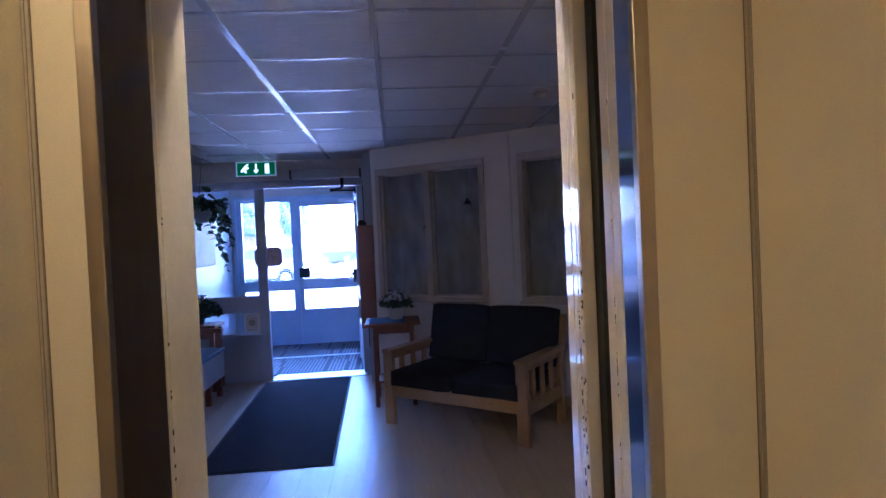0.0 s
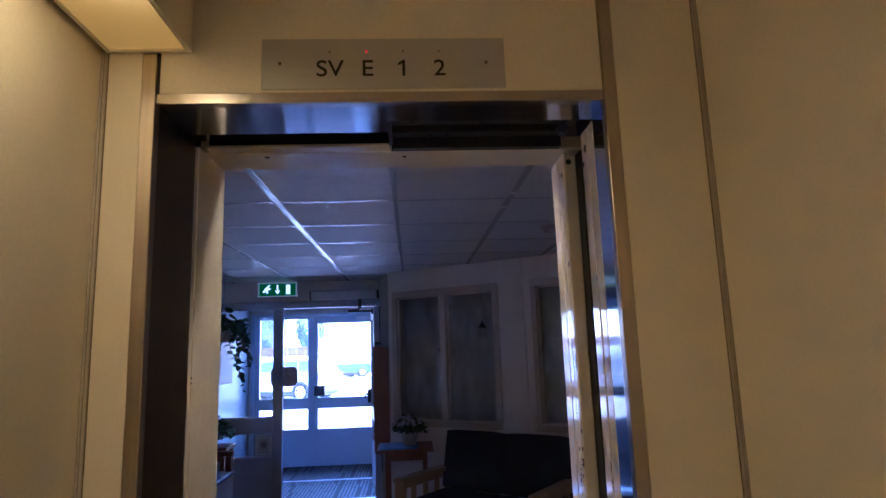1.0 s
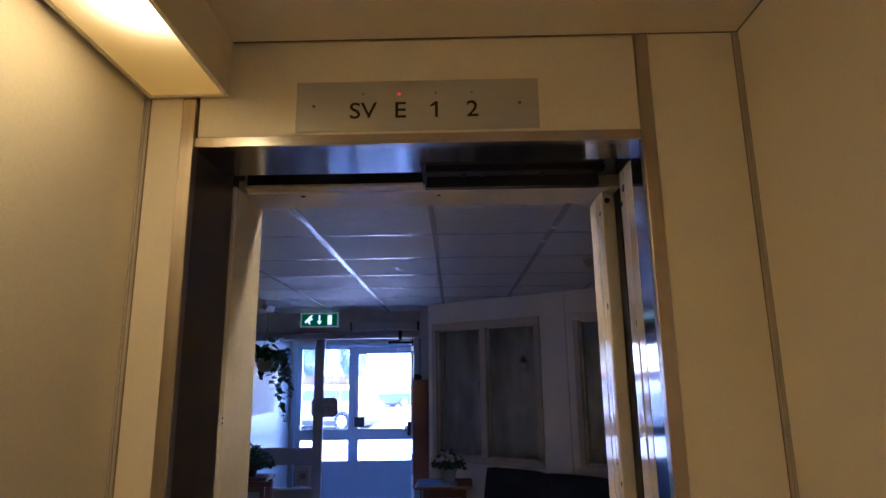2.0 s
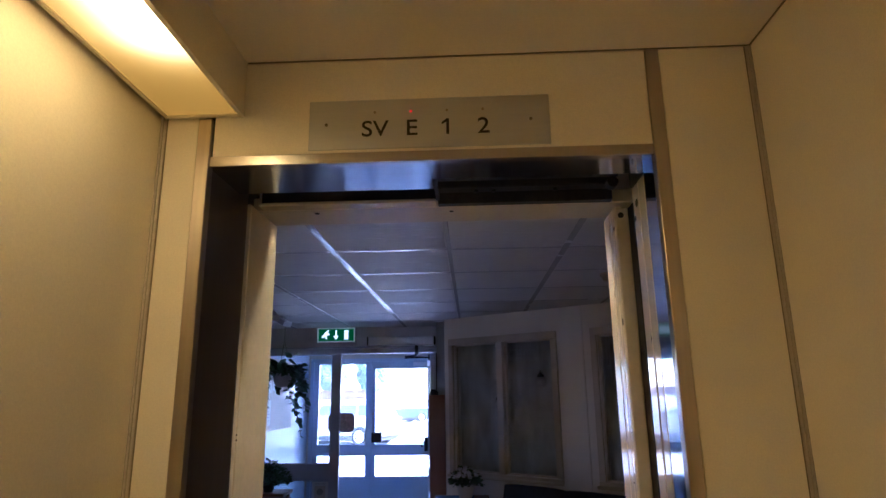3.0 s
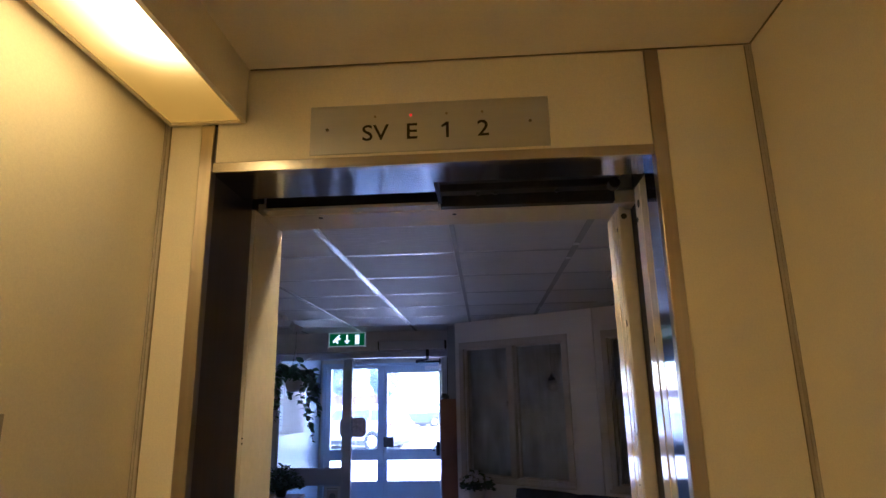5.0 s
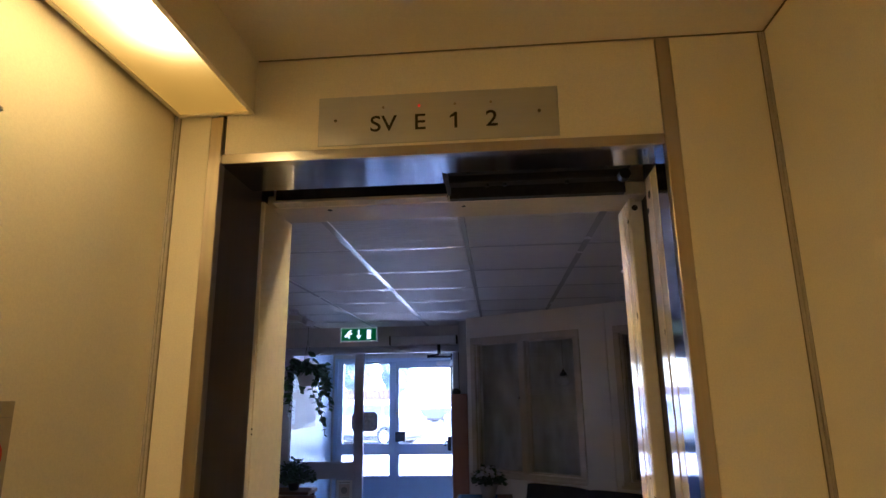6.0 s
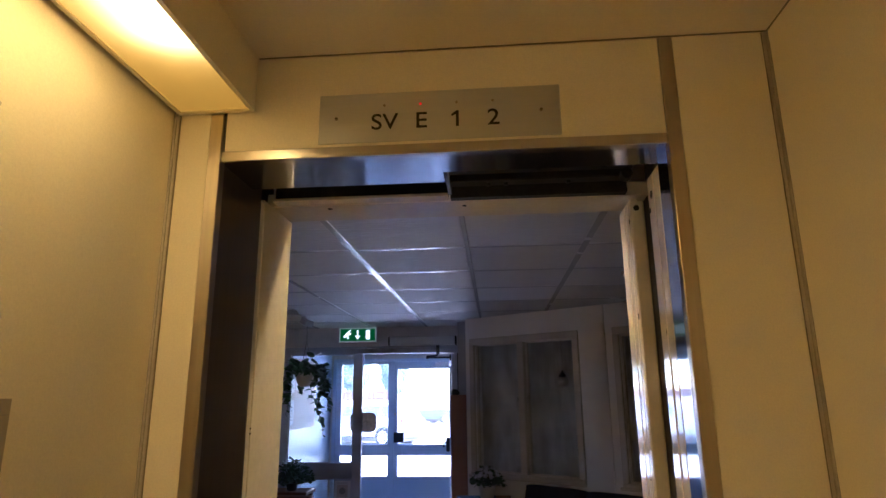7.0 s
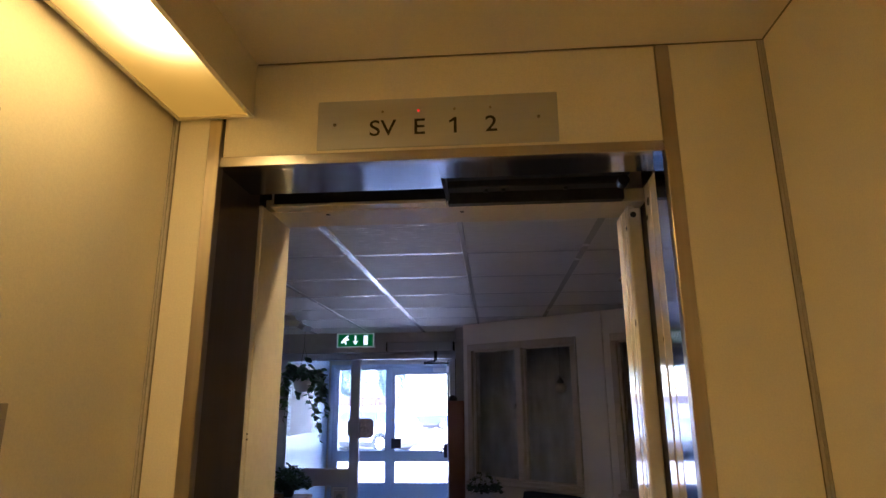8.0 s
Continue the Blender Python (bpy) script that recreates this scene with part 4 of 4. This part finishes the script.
        part("filler_flap", bm_tube((1.86, s * 0.836, 0.8), (1.86, s * 0.85, 0.8), 0.1, n=20), BLACKPLASTIC, c, "dark round flap")
    part("bumper", bm_box(1.98, 2.2, -0.8, 0.8, 0.26, 0.54, 0.05), BLACKPLASTIC, c)
    part("bumper", bm_box(-2.22, -2.0, -0.8, 0.8, 0.34, 0.58, 0.05), BLACKPLASTIC, c)
    return c


car1 = car(pose(-4.8, 20.56, GZ, 0, 0, -25), CARPAINT, "pale silver estate car parked in the sun")
car(pose(-4.9, 39.0, GZ, 0, 0, 35), CARBLUE, "blue car parked further off in the sun")
copy_thing(car1, pose(-0.6, 37, GZ, 0, 0, 75))
fence = thing("fence", "brown slatted wooden fence across the yard", "fence", pose(0, 42, GZ))
for k in range(52):
    x = -24 + k * 0.32
    part("slat", bm_box(x, x + 0.30, 0, 0.03, 1.52, 2.16 + 0.03 * (k % 3)), FENCEWOOD, fence)
for k in range(6):
    part("post", bm_box(-24 + k * 2.9, -23.86 + k * 2.9, 0.031, 0.15, 0, 2.15), FENCEWOOD, fence)
part("rail", bm_box(-24, -7.36, 0.031, 0.08, 1.6, 1.7), FENCEWOOD, fence)
part("rail", bm_box(-24, -7.36, 0.031, 0.08, 2.0, 2.08), FENCEWOOD, fence)
part("plinth", bm_box(-24, 5, -0.05, 0.03, 0, 1.44), PAVING, fence, "pale plinth wall")


def tree(x, y, h, crown, seed):
    r = random.Random(seed)
    t = thing("tree", "leafy green tree beyond the yard", "tree", pose(x, y, GZ), "yard trees")
    bms = [bm_tube((0, 0, 0), (0.1, 0, h * 0.55), 0.2, 0.12, 10)]
    for k in range(9):
        a, z = k * 2.4, h * (0.35 + 0.05 * k)
        bms.append(bm_tube((0.08, 0, z), (crown * 0.7 * math.cos(a), crown * 0.7 * math.sin(a), z + h * 0.25), 0.06, 0.02, 6))
    part("trunk", merged(*bms), BARK, t)
    b = bmesh.new()
    for k in range(24000):
        u, a = r.uniform(-1, 1), r.uniform(0, 6.283)
        s = math.sqrt(1 - u * u) * (0.55 + 0.45 * r.random()) * (0.85 + 0.3 * math.sin(a * 3 + seed) * math.sin(u * 5))
        c0 = Vector((crown * s * math.cos(a), crown * s * math.sin(a), h * 0.68 + h * 0.36 * u))
        d1 = Vector((r.gauss(0, 1), r.gauss(0, 1), r.gauss(0, 1))).normalized() * 0.085
        d2 = Vector((r.gauss(0, 1), r.gauss(0, 1), r.gauss(0, 1))).normalized() * 0.055
        b.faces.new([b.verts.new(c0 + v) for v in (-d1, d2, d1, -d2)])
    tagged(part("crown", b, TREELEAF, t), kind="stuff")


tree(-8.9, 52, 6.0, 1.5, 3)
tree(-13.5, 56, 7.0, 2.0, 5)
tree(2.5, 60, 8.0, 2.6, 8)

# ---- lobby things ----
mt = thing("floor_mat", "long dark navy entrance mat with a rubber edge", "floor mat", pose(-1.283, 0.925, 0.0, 0, 0, 1.56))
part("carpet", bm_box(0.018, 0.862, 0.018, 2.475, 0.0, 0.010, 0.003), CARPET, mt)
part("edge", merged(bm_box(0, 0.0178, 0, 2.493, 0, 0.006, 0.002), bm_box(0.8622, 0.88, 0, 2.493, 0, 0.006, 0.002), bm_box(0.018, 0.862, 0, 0.0178, 0, 0.006, 0.002),
                    bm_box(0.018, 0.862, 2.4752, 2.493, 0, 0.006, 0.002)), RUBBER, mt, "black rubber edge")


def cushion(x0, x1, y0, y1, z0, z1, puff):
    """A stuffed cushion: a rounded block whose faces bulge."""
    bm = bm_box(x0, x1, y0, y1, z0, z1)
    bmesh.ops.subdivide_edges(bm, edges=bm.edges[:], cuts=9, use_grid_fill=True)
    cx, cy, cz = (x0 + x1) / 2, (y0 + y1) / 2, (z0 + z1) / 2
    hx, hy, hz = (x1 - x0) / 2, (y1 - y0) / 2, (z1 - z0) / 2
    for v in bm.verts:
        a, b, c = (v.co.x - cx) / hx, (v.co.y - cy) / hy, (v.co.z - cz) / hz
        e = sorted((abs(a), abs(b), abs(c)))
        r = 0.010 * max(0.0, e[1] - 0.72) / 0.28
        f = [(1 - a * a) * (1 - b * b), (1 - a * a) * (1 - c * c), (1 - b * b) * (1 - c * c)]
        wob = 0.006 * noise.noise(Vector((v.co.x * 5, v.co.y * 5, v.co.z * 5 + x0 * 9)))
        v.co.z += c * (puff * f[0] - r * abs(c)) + wob
        v.co.y += b * (puff * 0.7 * f[1] - r * abs(b)) + wob
        v.co.x += a * (puff * 0.3 * f[2] - r * abs(a))
    return bm


def sofa():
    s = thing("sofa", "two-seat pine sofa with dark navy cushions", "sofa", pose(-0.088, 1.755, 0, 0, 0, -39))
    W, D = 1.235, 0.70
    for x in (0.0, W - 0.088):
        part("front_leg", bm_box(x, x + 0.088, 0, 0.042, 0, 0.548, 0.006, 2), PINE, s)
        bm = bm_prism([(0.60, 0.0), (0.665, 0.0), (0.665, 0.42), (0.745, 0.80), (0.69, 0.80), (0.60, 0.42)], 0, 0.042, 0.005)
        bmesh.ops.transform(bm, matrix=Matrix(((0, 1, 0, x + 0.023), (1, 0, 0, 0), (0, 0, 1, 0), (0, 0, 0, 1))), verts=bm.verts[:])
        bmesh.ops.recalc_face_normals(bm, faces=bm.faces[:])
        part("rear_leg", bm, PINE, s)
        part("armrest", bm_box(x - 0.004, x + 0.092, -0.012, 0.66, 0.5485, 0.582, 0.008, 2), PINE, s)
        part("side_rail", bm_box(x + 0.025, x + 0.062, 0.0425, 0.60, 0.195, 0.29, 0.004), PINE, s)
        part("upper_side_rail", bm_box(x + 0.025, x + 0.062, 0.0425, 0.60, 0.50, 0.548, 0.003), PINE, s)
        for y in (0.155, 0.305, 0.455):
            part("side_slat", bm_box(x + 0.032, x + 0.055, y, y + 0.045, 0.2905, 0.4995, 0.003), PINE, s)
    part("front_rail", bm_box(0.0885, W - 0.0885, 0.006, 0.036, 0.218, 0.312, 0.005, 2), PINE, s)
    part("rear_rail", bm_box(0.066, W - 0.066, 0.61, 0.64, 0.2, 0.29, 0.004), PINE, s)
    part("back_rail", bm_box(0.066, W - 0.066, 0.69, 0.72, 0.70, 0.775, 0.005), PINE, s)
    part("seat_board", bm_box(0.0675, W - 0.0675, 0.037, 0.609, 0.27, 0.288), PINE, s)
    mid = W / 2
    part("seat_cushion", cushion(0.064, mid - 0.003, -0.012, 0.56, 0.298, 0.425, 0.02), NAVY, s, "dark navy seat cushion", True)
    part("seat_cushion", cushion(mid + 0.003, W - 0.064, -0.012, 0.56, 0.298, 0.425, 0.02), NAVY, s, "dark navy seat cushion", True)
    for a, b in ((0.064, mid - 0.003), (mid + 0.003, W - 0.05)):
        bm = cushion(a, b, -0.075, 0.075, 0, 0.452, 0.005)
        bmesh.ops.transform(bm, matrix=pose(0, 0.575, 0.415, -12), verts=bm.verts[:])
        part("back_cushion", bm, NAVY, s, "dark navy back cushion", True)


sofa()


def side_table():
    t = thing("side_table", "small red-brown wooden side table", "side table", pose(-0.243, 2.175, 0))
    part("tabletop", bm_box(0, 0.474, 0, 0.44, 0.694, 0.718, 0.005, 2), REDWOOD, t)
    for x in (0.068, 0.385):
        for y in (0.035, 0.37):
            part("leg", bm_box(x, x + 0.035, y, y + 0.035, 0, 0.693, 0.004), REDWOOD, t)
    part("apron", bm_box(0.1035, 0.3845, 0.04, 0.06, 0.625, 0.693, 0.003), REDWOOD, t)
    part("apron", bm_box(0.1035, 0.3845, 0.38, 0.40, 0.625, 0.693, 0.003), REDWOOD, t)
    part("apron", bm_box(0.0725, 0.0925, 0.0705, 0.3695, 0.625, 0.693, 0.003), REDWOOD, t)
    part("apron", bm_box(0.3915, 0.4115, 0.0705, 0.3695, 0.625, 0.693, 0.003), REDWOOD, t)
    part("shelf", bm_box(0.072, 0.416, 0.0705, 0.3695, 0.20, 0.215, 0.003), REDWOOD, t)


side_table()
cl = bm_box(-0.23, 0.10, 2.19, 2.56, 0.7185, 0.7215)
bmesh.ops.subdivide_edges(cl, edges=cl.edges[:], cuts=8, use_grid_fill=True)
for v in cl.verts:
    v.co.z += 0.0015 + 0.0015 * noise.noise(v.co * 14)
solid("table_cloth", cl, BLUECLOTH, "blue cloth lying on the side table", "cloth", smooth=True)


def leaf_mesh(name, length, width, material):
    b = bmesh.new()
    rows = [(0, 0.02), (0.18, 0.42), (0.42, 0.5), (0.7, 0.34), (1.0, 0.03)]
    left, mid, right = [], [], []
    for t, w in rows:
        sag = -0.18 * t * t * length
        left.append(b.verts.new((-w * width, t * length, sag + 0.12 * w * width)))
        mid.append(b.verts.new((0, t * length, sag)))
        right.append(b.verts.new((w * width, t * length, sag + 0.12 * w * width)))
    for i in range(4):
        b.faces.new((left[i], mid[i], mid[i + 1], left[i + 1]))
        b.faces.new((mid[i], right[i], right[i + 1], mid[i + 1]))
    me = bpy.data.meshes.new(name)
    b.to_mesh(me)
    b.free()
    me.materials.append(material)
    return me


def hanging_plant():
    r = random.Random(21)
    p = thing("hanging_plant", "trailing green ivy in a pale hanging pot", "hanging plant", pose(-1.785, 3.05, 1.67))
    part("pot", bm_lathe([(0.04, 0.0), (0.068, 0.018), (0.086, 0.06), (0.09, 0.11), (0.088, 0.135), (0.08, 0.135), (0.076, 0.12)]), POT, p, "pale round pot", True)
    part("soil", bm_lathe([(0.02, 0.105), (0.076, 0.105), (0.076, 0.118), (0.02, 0.118)]), TERRA, p)
    for k in range(3):
        a = k * 2.094 + 0.4
        part("cord", bm_tube((0.086 * math.cos(a), 0.086 * math.sin(a), 0.13), (0, 0, 0.46), 0.0015, n=5), STEM, p)
    part("cord", bm_tube((0, 0, 0.46), (0, 0, 0.63), 0.0018, n=5), STEM, p)
    me = leaf_mesh("leaf", 0.108, 0.088, LEAF)
    paths = []
    # trailing shoots: direction, reach outwards, length of the drop
    for a, reach, drop in ((-0.15, 0.19, 0.66), (0.1, 0.22, 0.42), (-0.4, 0.2, 0.54), (0.5, 0.2, 0.22), (-0.8, 0.2, 0.3), (1.2, 0.14, 0.14), (2.2, 0.16, 0.22), (3.0, 0.2, 0.46), (-2.6, 0.2, 0.36),
                           (-1.6, 0.1, 0.02), (-2.3, 0.2, 0.16), (2.7, 0.22, 0.3), (0.0, 0.23, 0.4), (-1.0, 0.12, 0.04)):
        pts = []
        for i in range(15):
            t = i / 14
            out = reach * min(1, t * 2.2) ** 0.7 + 0.02 * math.sin(t * 9 + a * 3)
            z = 0.12 + 0.10 * math.sin(min(1, t * 2.4) * 2.4) - drop * max(0, t - 0.22) / 0.78
            pts.append(Vector((out * math.cos(a) + 0.02 * math.sin(t * 7 + a), out * math.sin(a), z)))
        bms = [bm_tube(u, v, 0.0022, n=5) for u, v in zip(pts, pts[1:])]
        part("stem", merged(*bms), STEM, p)
        paths.append(pts)
    for pts in paths:
        for i, q in enumerate(pts):
            for _ in range(3 if i < 9 else 2):
                in_front = q.y < 0.02 and abs(q.x - 0.02) < 0.1 and q.z < 0.13
                if i < 1 or (in_front and r.random() < 0.55) or r.random() < 0.15:
                    continue
                o = new("leaf", me)
                o.parent = p
                s = r.uniform(0.45, 0.85) * (0.8 if i > 11 else 1)
                o.matrix_basis = pose(q.x, q.y, q.z, r.uniform(-60, 15), r.uniform(-40, 40), r.uniform(0, 360)) @ Matrix.Diagonal((s, s, s, 1))
    for k in range(26):
        o = new("leaf", me)
        o.parent = p
        a, d = r.uniform(0, 6.28), r.uniform(0.02, 0.12)
        o.matrix_basis = pose(d * math.cos(a), d * math.sin(a), 0.14 + r.uniform(0, 0.16), r.uniform(-30, 50), r.uniform(-40, 40), math.degrees(a) - 90)


hanging_plant()


def bushy_plant(name, label, m, pot_r, pot_h, pot_mat, spread, height, count, seed, flowers=0):
    r = random.Random(seed)
    p = thing(name, label, "potted plant", m)
    part("pot", bm_lathe([(pot_r * 0.72, 0), (pot_r, pot_h * 0.9), (pot_r * 1.04, pot_h), (pot_r * 0.92, pot_h), (pot_r * 0.9, pot_h * 0.9)]), pot_mat, p, "", True)
    b, st, fl = bmesh.new(), [], bmesh.new()
    for k in range(count):
        a, u = r.uniform(0, 6.28), r.random() ** 0.6
        tip = Vector((spread * u * math.cos(a), spread * u * math.sin(a), pot_h + height * (1 - 0.75 * u * u) * r.uniform(0.05, 1.0)))
        if k % 6 == 0:
            st.append(bm_tube((0.2 * tip.x, 0.2 * tip.y, pot_h * 0.9), tip, 0.0018, n=4))
        d = Vector((tip.x + r.gauss(0, 0.03), tip.y + r.gauss(0, 0.03), r.uniform(-0.05, 0.06))).normalized()
        n = Vector((r.gauss(0, 0.5), r.gauss(0, 0.5), 1)).cross(d).normalized()
        ln = r.uniform(0.03, 0.055)
        b.faces.new([b.verts.new(v) for v in (tip, tip + d * ln * 0.5 + n * ln * 0.33, tip + d * ln, tip + d * ln * 0.5 - n * ln * 0.33)])
    part("stems", merged(*st), STEM, p)
    tagged(part("foliage", b, DARKLEAF, p), kind="stuff")
    for k in range(flowers):
        a, u = r.uniform(0, 6.28), r.random() ** 0.5
        c0 = Vector((spread * 0.95 * u * math.cos(a), spread * 0.95 * u * math.sin(a), pot_h + height * (1.02 - 0.5 * u * u)))
        f = bmesh.new()
        tilt = Vector((c0.x, c0.y, 0.1)).normalized()
        q = tilt.to_track_quat("Z", "Y").to_matrix()
        for j in range(5):
            w = 2 * math.pi * j / 5
            f.faces.new([f.verts.new(c0 + q @ Vector(v)) for v in ((0, 0, 0), (0.018 * math.cos(w - 0.5), 0.018 * math.sin(w - 0.5), 0.004), (0.025 * math.cos(w), 0.025 * math.sin(w), 0.006), (0.018 * math.cos(w + 0.5), 0.018 * math.sin(w + 0.5), 0.004))])
        part("flower", f, PETAL, p, "white flower")
    return p


bushy_plant("potted_flower", "white flowering plant in a white pot on the side table", pose(0.03, 2.42, 0.724), 0.075, 0.105, POT, 0.125, 0.14, 330, 12, 40)


def bench():
    b = thing("bench", "pale panelled bench with a blue pad and wooden legs", "bench", pose(-2.235, 1.55, 0))
    L, D = 1.5, 0.58
    part("front_panel", bm_box(D - 0.022, D, 0, L, 0.185, 0.425, 0.004), BENCHPANEL, b)
    part("end_panel", bm_box(0, D - 0.0225, L - 0.022, L, 0.185, 0.425, 0.004), BENCHPANEL, b)
    part("end_panel", bm_box(0, D - 0.0225, 0, 0.022, 0.185, 0.425, 0.004), BENCHPANEL, b)
    part("pad", bm_box(0.0, D + 0.012, -0.005, L + 0.006, 0.4255, 0.462, 0.012, 3), BENCHPAD, b, "glossy blue pad")
    for x in (0.05, D - 0.06):
        for y in (0.06, 1.06, L - 0.10):
            part("leg", bm_box(x, x + 0.05, y, y + 0.05, 0, 0.1845, 0.004), REDWOOD, b)
    for y in (0.0, L - 0.055):
        part("arm_post", bm_box(D - 0.062, D - 0.01, y, y + 0.05, 0.4625, 0.603, 0.004), REDWOOD, b)
        part("arm_post", bm_box(0.01, 0.06, y, y + 0.05, 0.4625, 0.603, 0.004), REDWOOD, b)
        part("armrest", bm_box(-0.004, D + 0.008, y - 0.012, y + 0.06, 0.6035, 0.648, 0.008, 2), REDWOOD, b)


bench()


def plant_stand():
    t = thing("plant_stand", "red-brown wooden stand carrying a plant", "stand", pose(-2.19, 3.14, 0))
    part("top", bm_box(0, 0.44, 0, 0.32, 0.625, 0.66, 0.005), REDWOOD, t)
    for x in (0.02, 0.375):
        for y in (0.01, 0.27):
            part("leg", bm_box(x, x + 0.045, y, y + 0.04, 0.0, 0.6245, 0.004), REDWOOD, t)
    part("rail", bm_box(0.0655, 0.3745, 0.02, 0.04, 0.53, 0.58, 0.003), REDWOOD, t)


plant_stand()
bushy_plant("potted_plant", "dark bushy green plant in a brown pot on the stand", pose(-1.94, 3.27, 0.661), 0.06, 0.07, TERRA, 0.2, 0.23, 900, 31)


def spotlight(m, tilt):
    s = thing("ceiling_spotlight", "small pale tilted spotlight under the ceiling", "spotlight", m, "ceiling spotlights")
    part("stem", bm_tube((0, 0, -0.035), (0, 0, 0), 0.008), OPERATOR, s)
    part("base_plate", bm_lathe([(0.03, -0.006), (0.034, -0.003), (0.034, 0.0)], 20), OPERATOR, s)
    turn = pose(0, 0, -0.055, tilt, 0, 0)
    hd = bm_prism([(-0.055, -0.022), (0.055, -0.022), (0.045, 0.022), (-0.045, 0.022)], -0.06, 0.06, 0.006)
    bmesh.ops.transform(hd, matrix=turn, verts=hd.verts[:])
    part("head", hd, OPERATOR, s)
    rim = bm_box(-0.058, 0.058, -0.067, -0.0605, -0.026, 0.026, 0.003)
    bmesh.ops.transform(rim, matrix=turn, verts=rim.verts[:])
    part("rim", rim, ALU, s)


spotlight(pose(-1.61, 2.39, H - 0.0045, 0, 0, 70), 25)
spotlight(pose(-1.575, 1.96, H - 0.0045, 0, 0, 35), 30)


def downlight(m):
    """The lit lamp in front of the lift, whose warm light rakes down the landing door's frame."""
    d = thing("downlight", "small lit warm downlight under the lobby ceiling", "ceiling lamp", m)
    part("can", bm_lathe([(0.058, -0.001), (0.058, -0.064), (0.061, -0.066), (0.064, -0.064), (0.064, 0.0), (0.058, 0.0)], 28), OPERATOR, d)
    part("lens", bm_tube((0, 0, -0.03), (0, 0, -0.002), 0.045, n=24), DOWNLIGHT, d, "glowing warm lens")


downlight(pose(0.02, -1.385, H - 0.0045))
sd = thing("smoke_detector", "round yellowed smoke detector on the ceiling", "smoke detector", pose(0.98, 0.74, H - 0.003, 180))
part("base", bm_lathe([(0.055, 0), (0.055, 0.014), (0.05, 0.018), (0.01, 0.018)]), AGEDPLASTIC, sd, smooth=True)
part("cap", bm_lathe([(0.042, 0.0185), (0.042, 0.034), (0.03, 0.046), (0.006, 0.048)]), AGEDPLASTIC, sd, smooth=True)

# ---- floor planks, last ----
floor = bpy.data.objects["floor_lobby"]
PWID, PLEN = 0.196, 1.24
pm = bm_box(0.0005, PWID - 0.0005, 0.0005, PLEN - 0.0005, -0.0058, 0.0, 0.0006)
plank_mesh = bpy.data.meshes.new("plank")
pm.to_mesh(plank_mesh)
pm.free()
plank_mesh.materials.append(PLANK)
for i in range(-12, 16):
    off = (i * 0.413) % PLEN
    for j in range(-2, 6):
        x, y = i * PWID, -1.5 + j * PLEN + off - PLEN * 0.5
        if y > 3.52 or x > 3.0 or x < -2.3:
            continue
        m = pose(x, y, 0)
        y1 = min(y + PLEN, 3.515)
        y0 = max(y, -1.5)
        if y1 - y0 < 0.05:
            continue
        o = new("plank", plank_mesh)
        o.parent = floor
        o.matrix_basis = pose(x, y0, 0) @ Matrix.Diagonal((1, (y1 - y0) / PLEN, 1, 1))
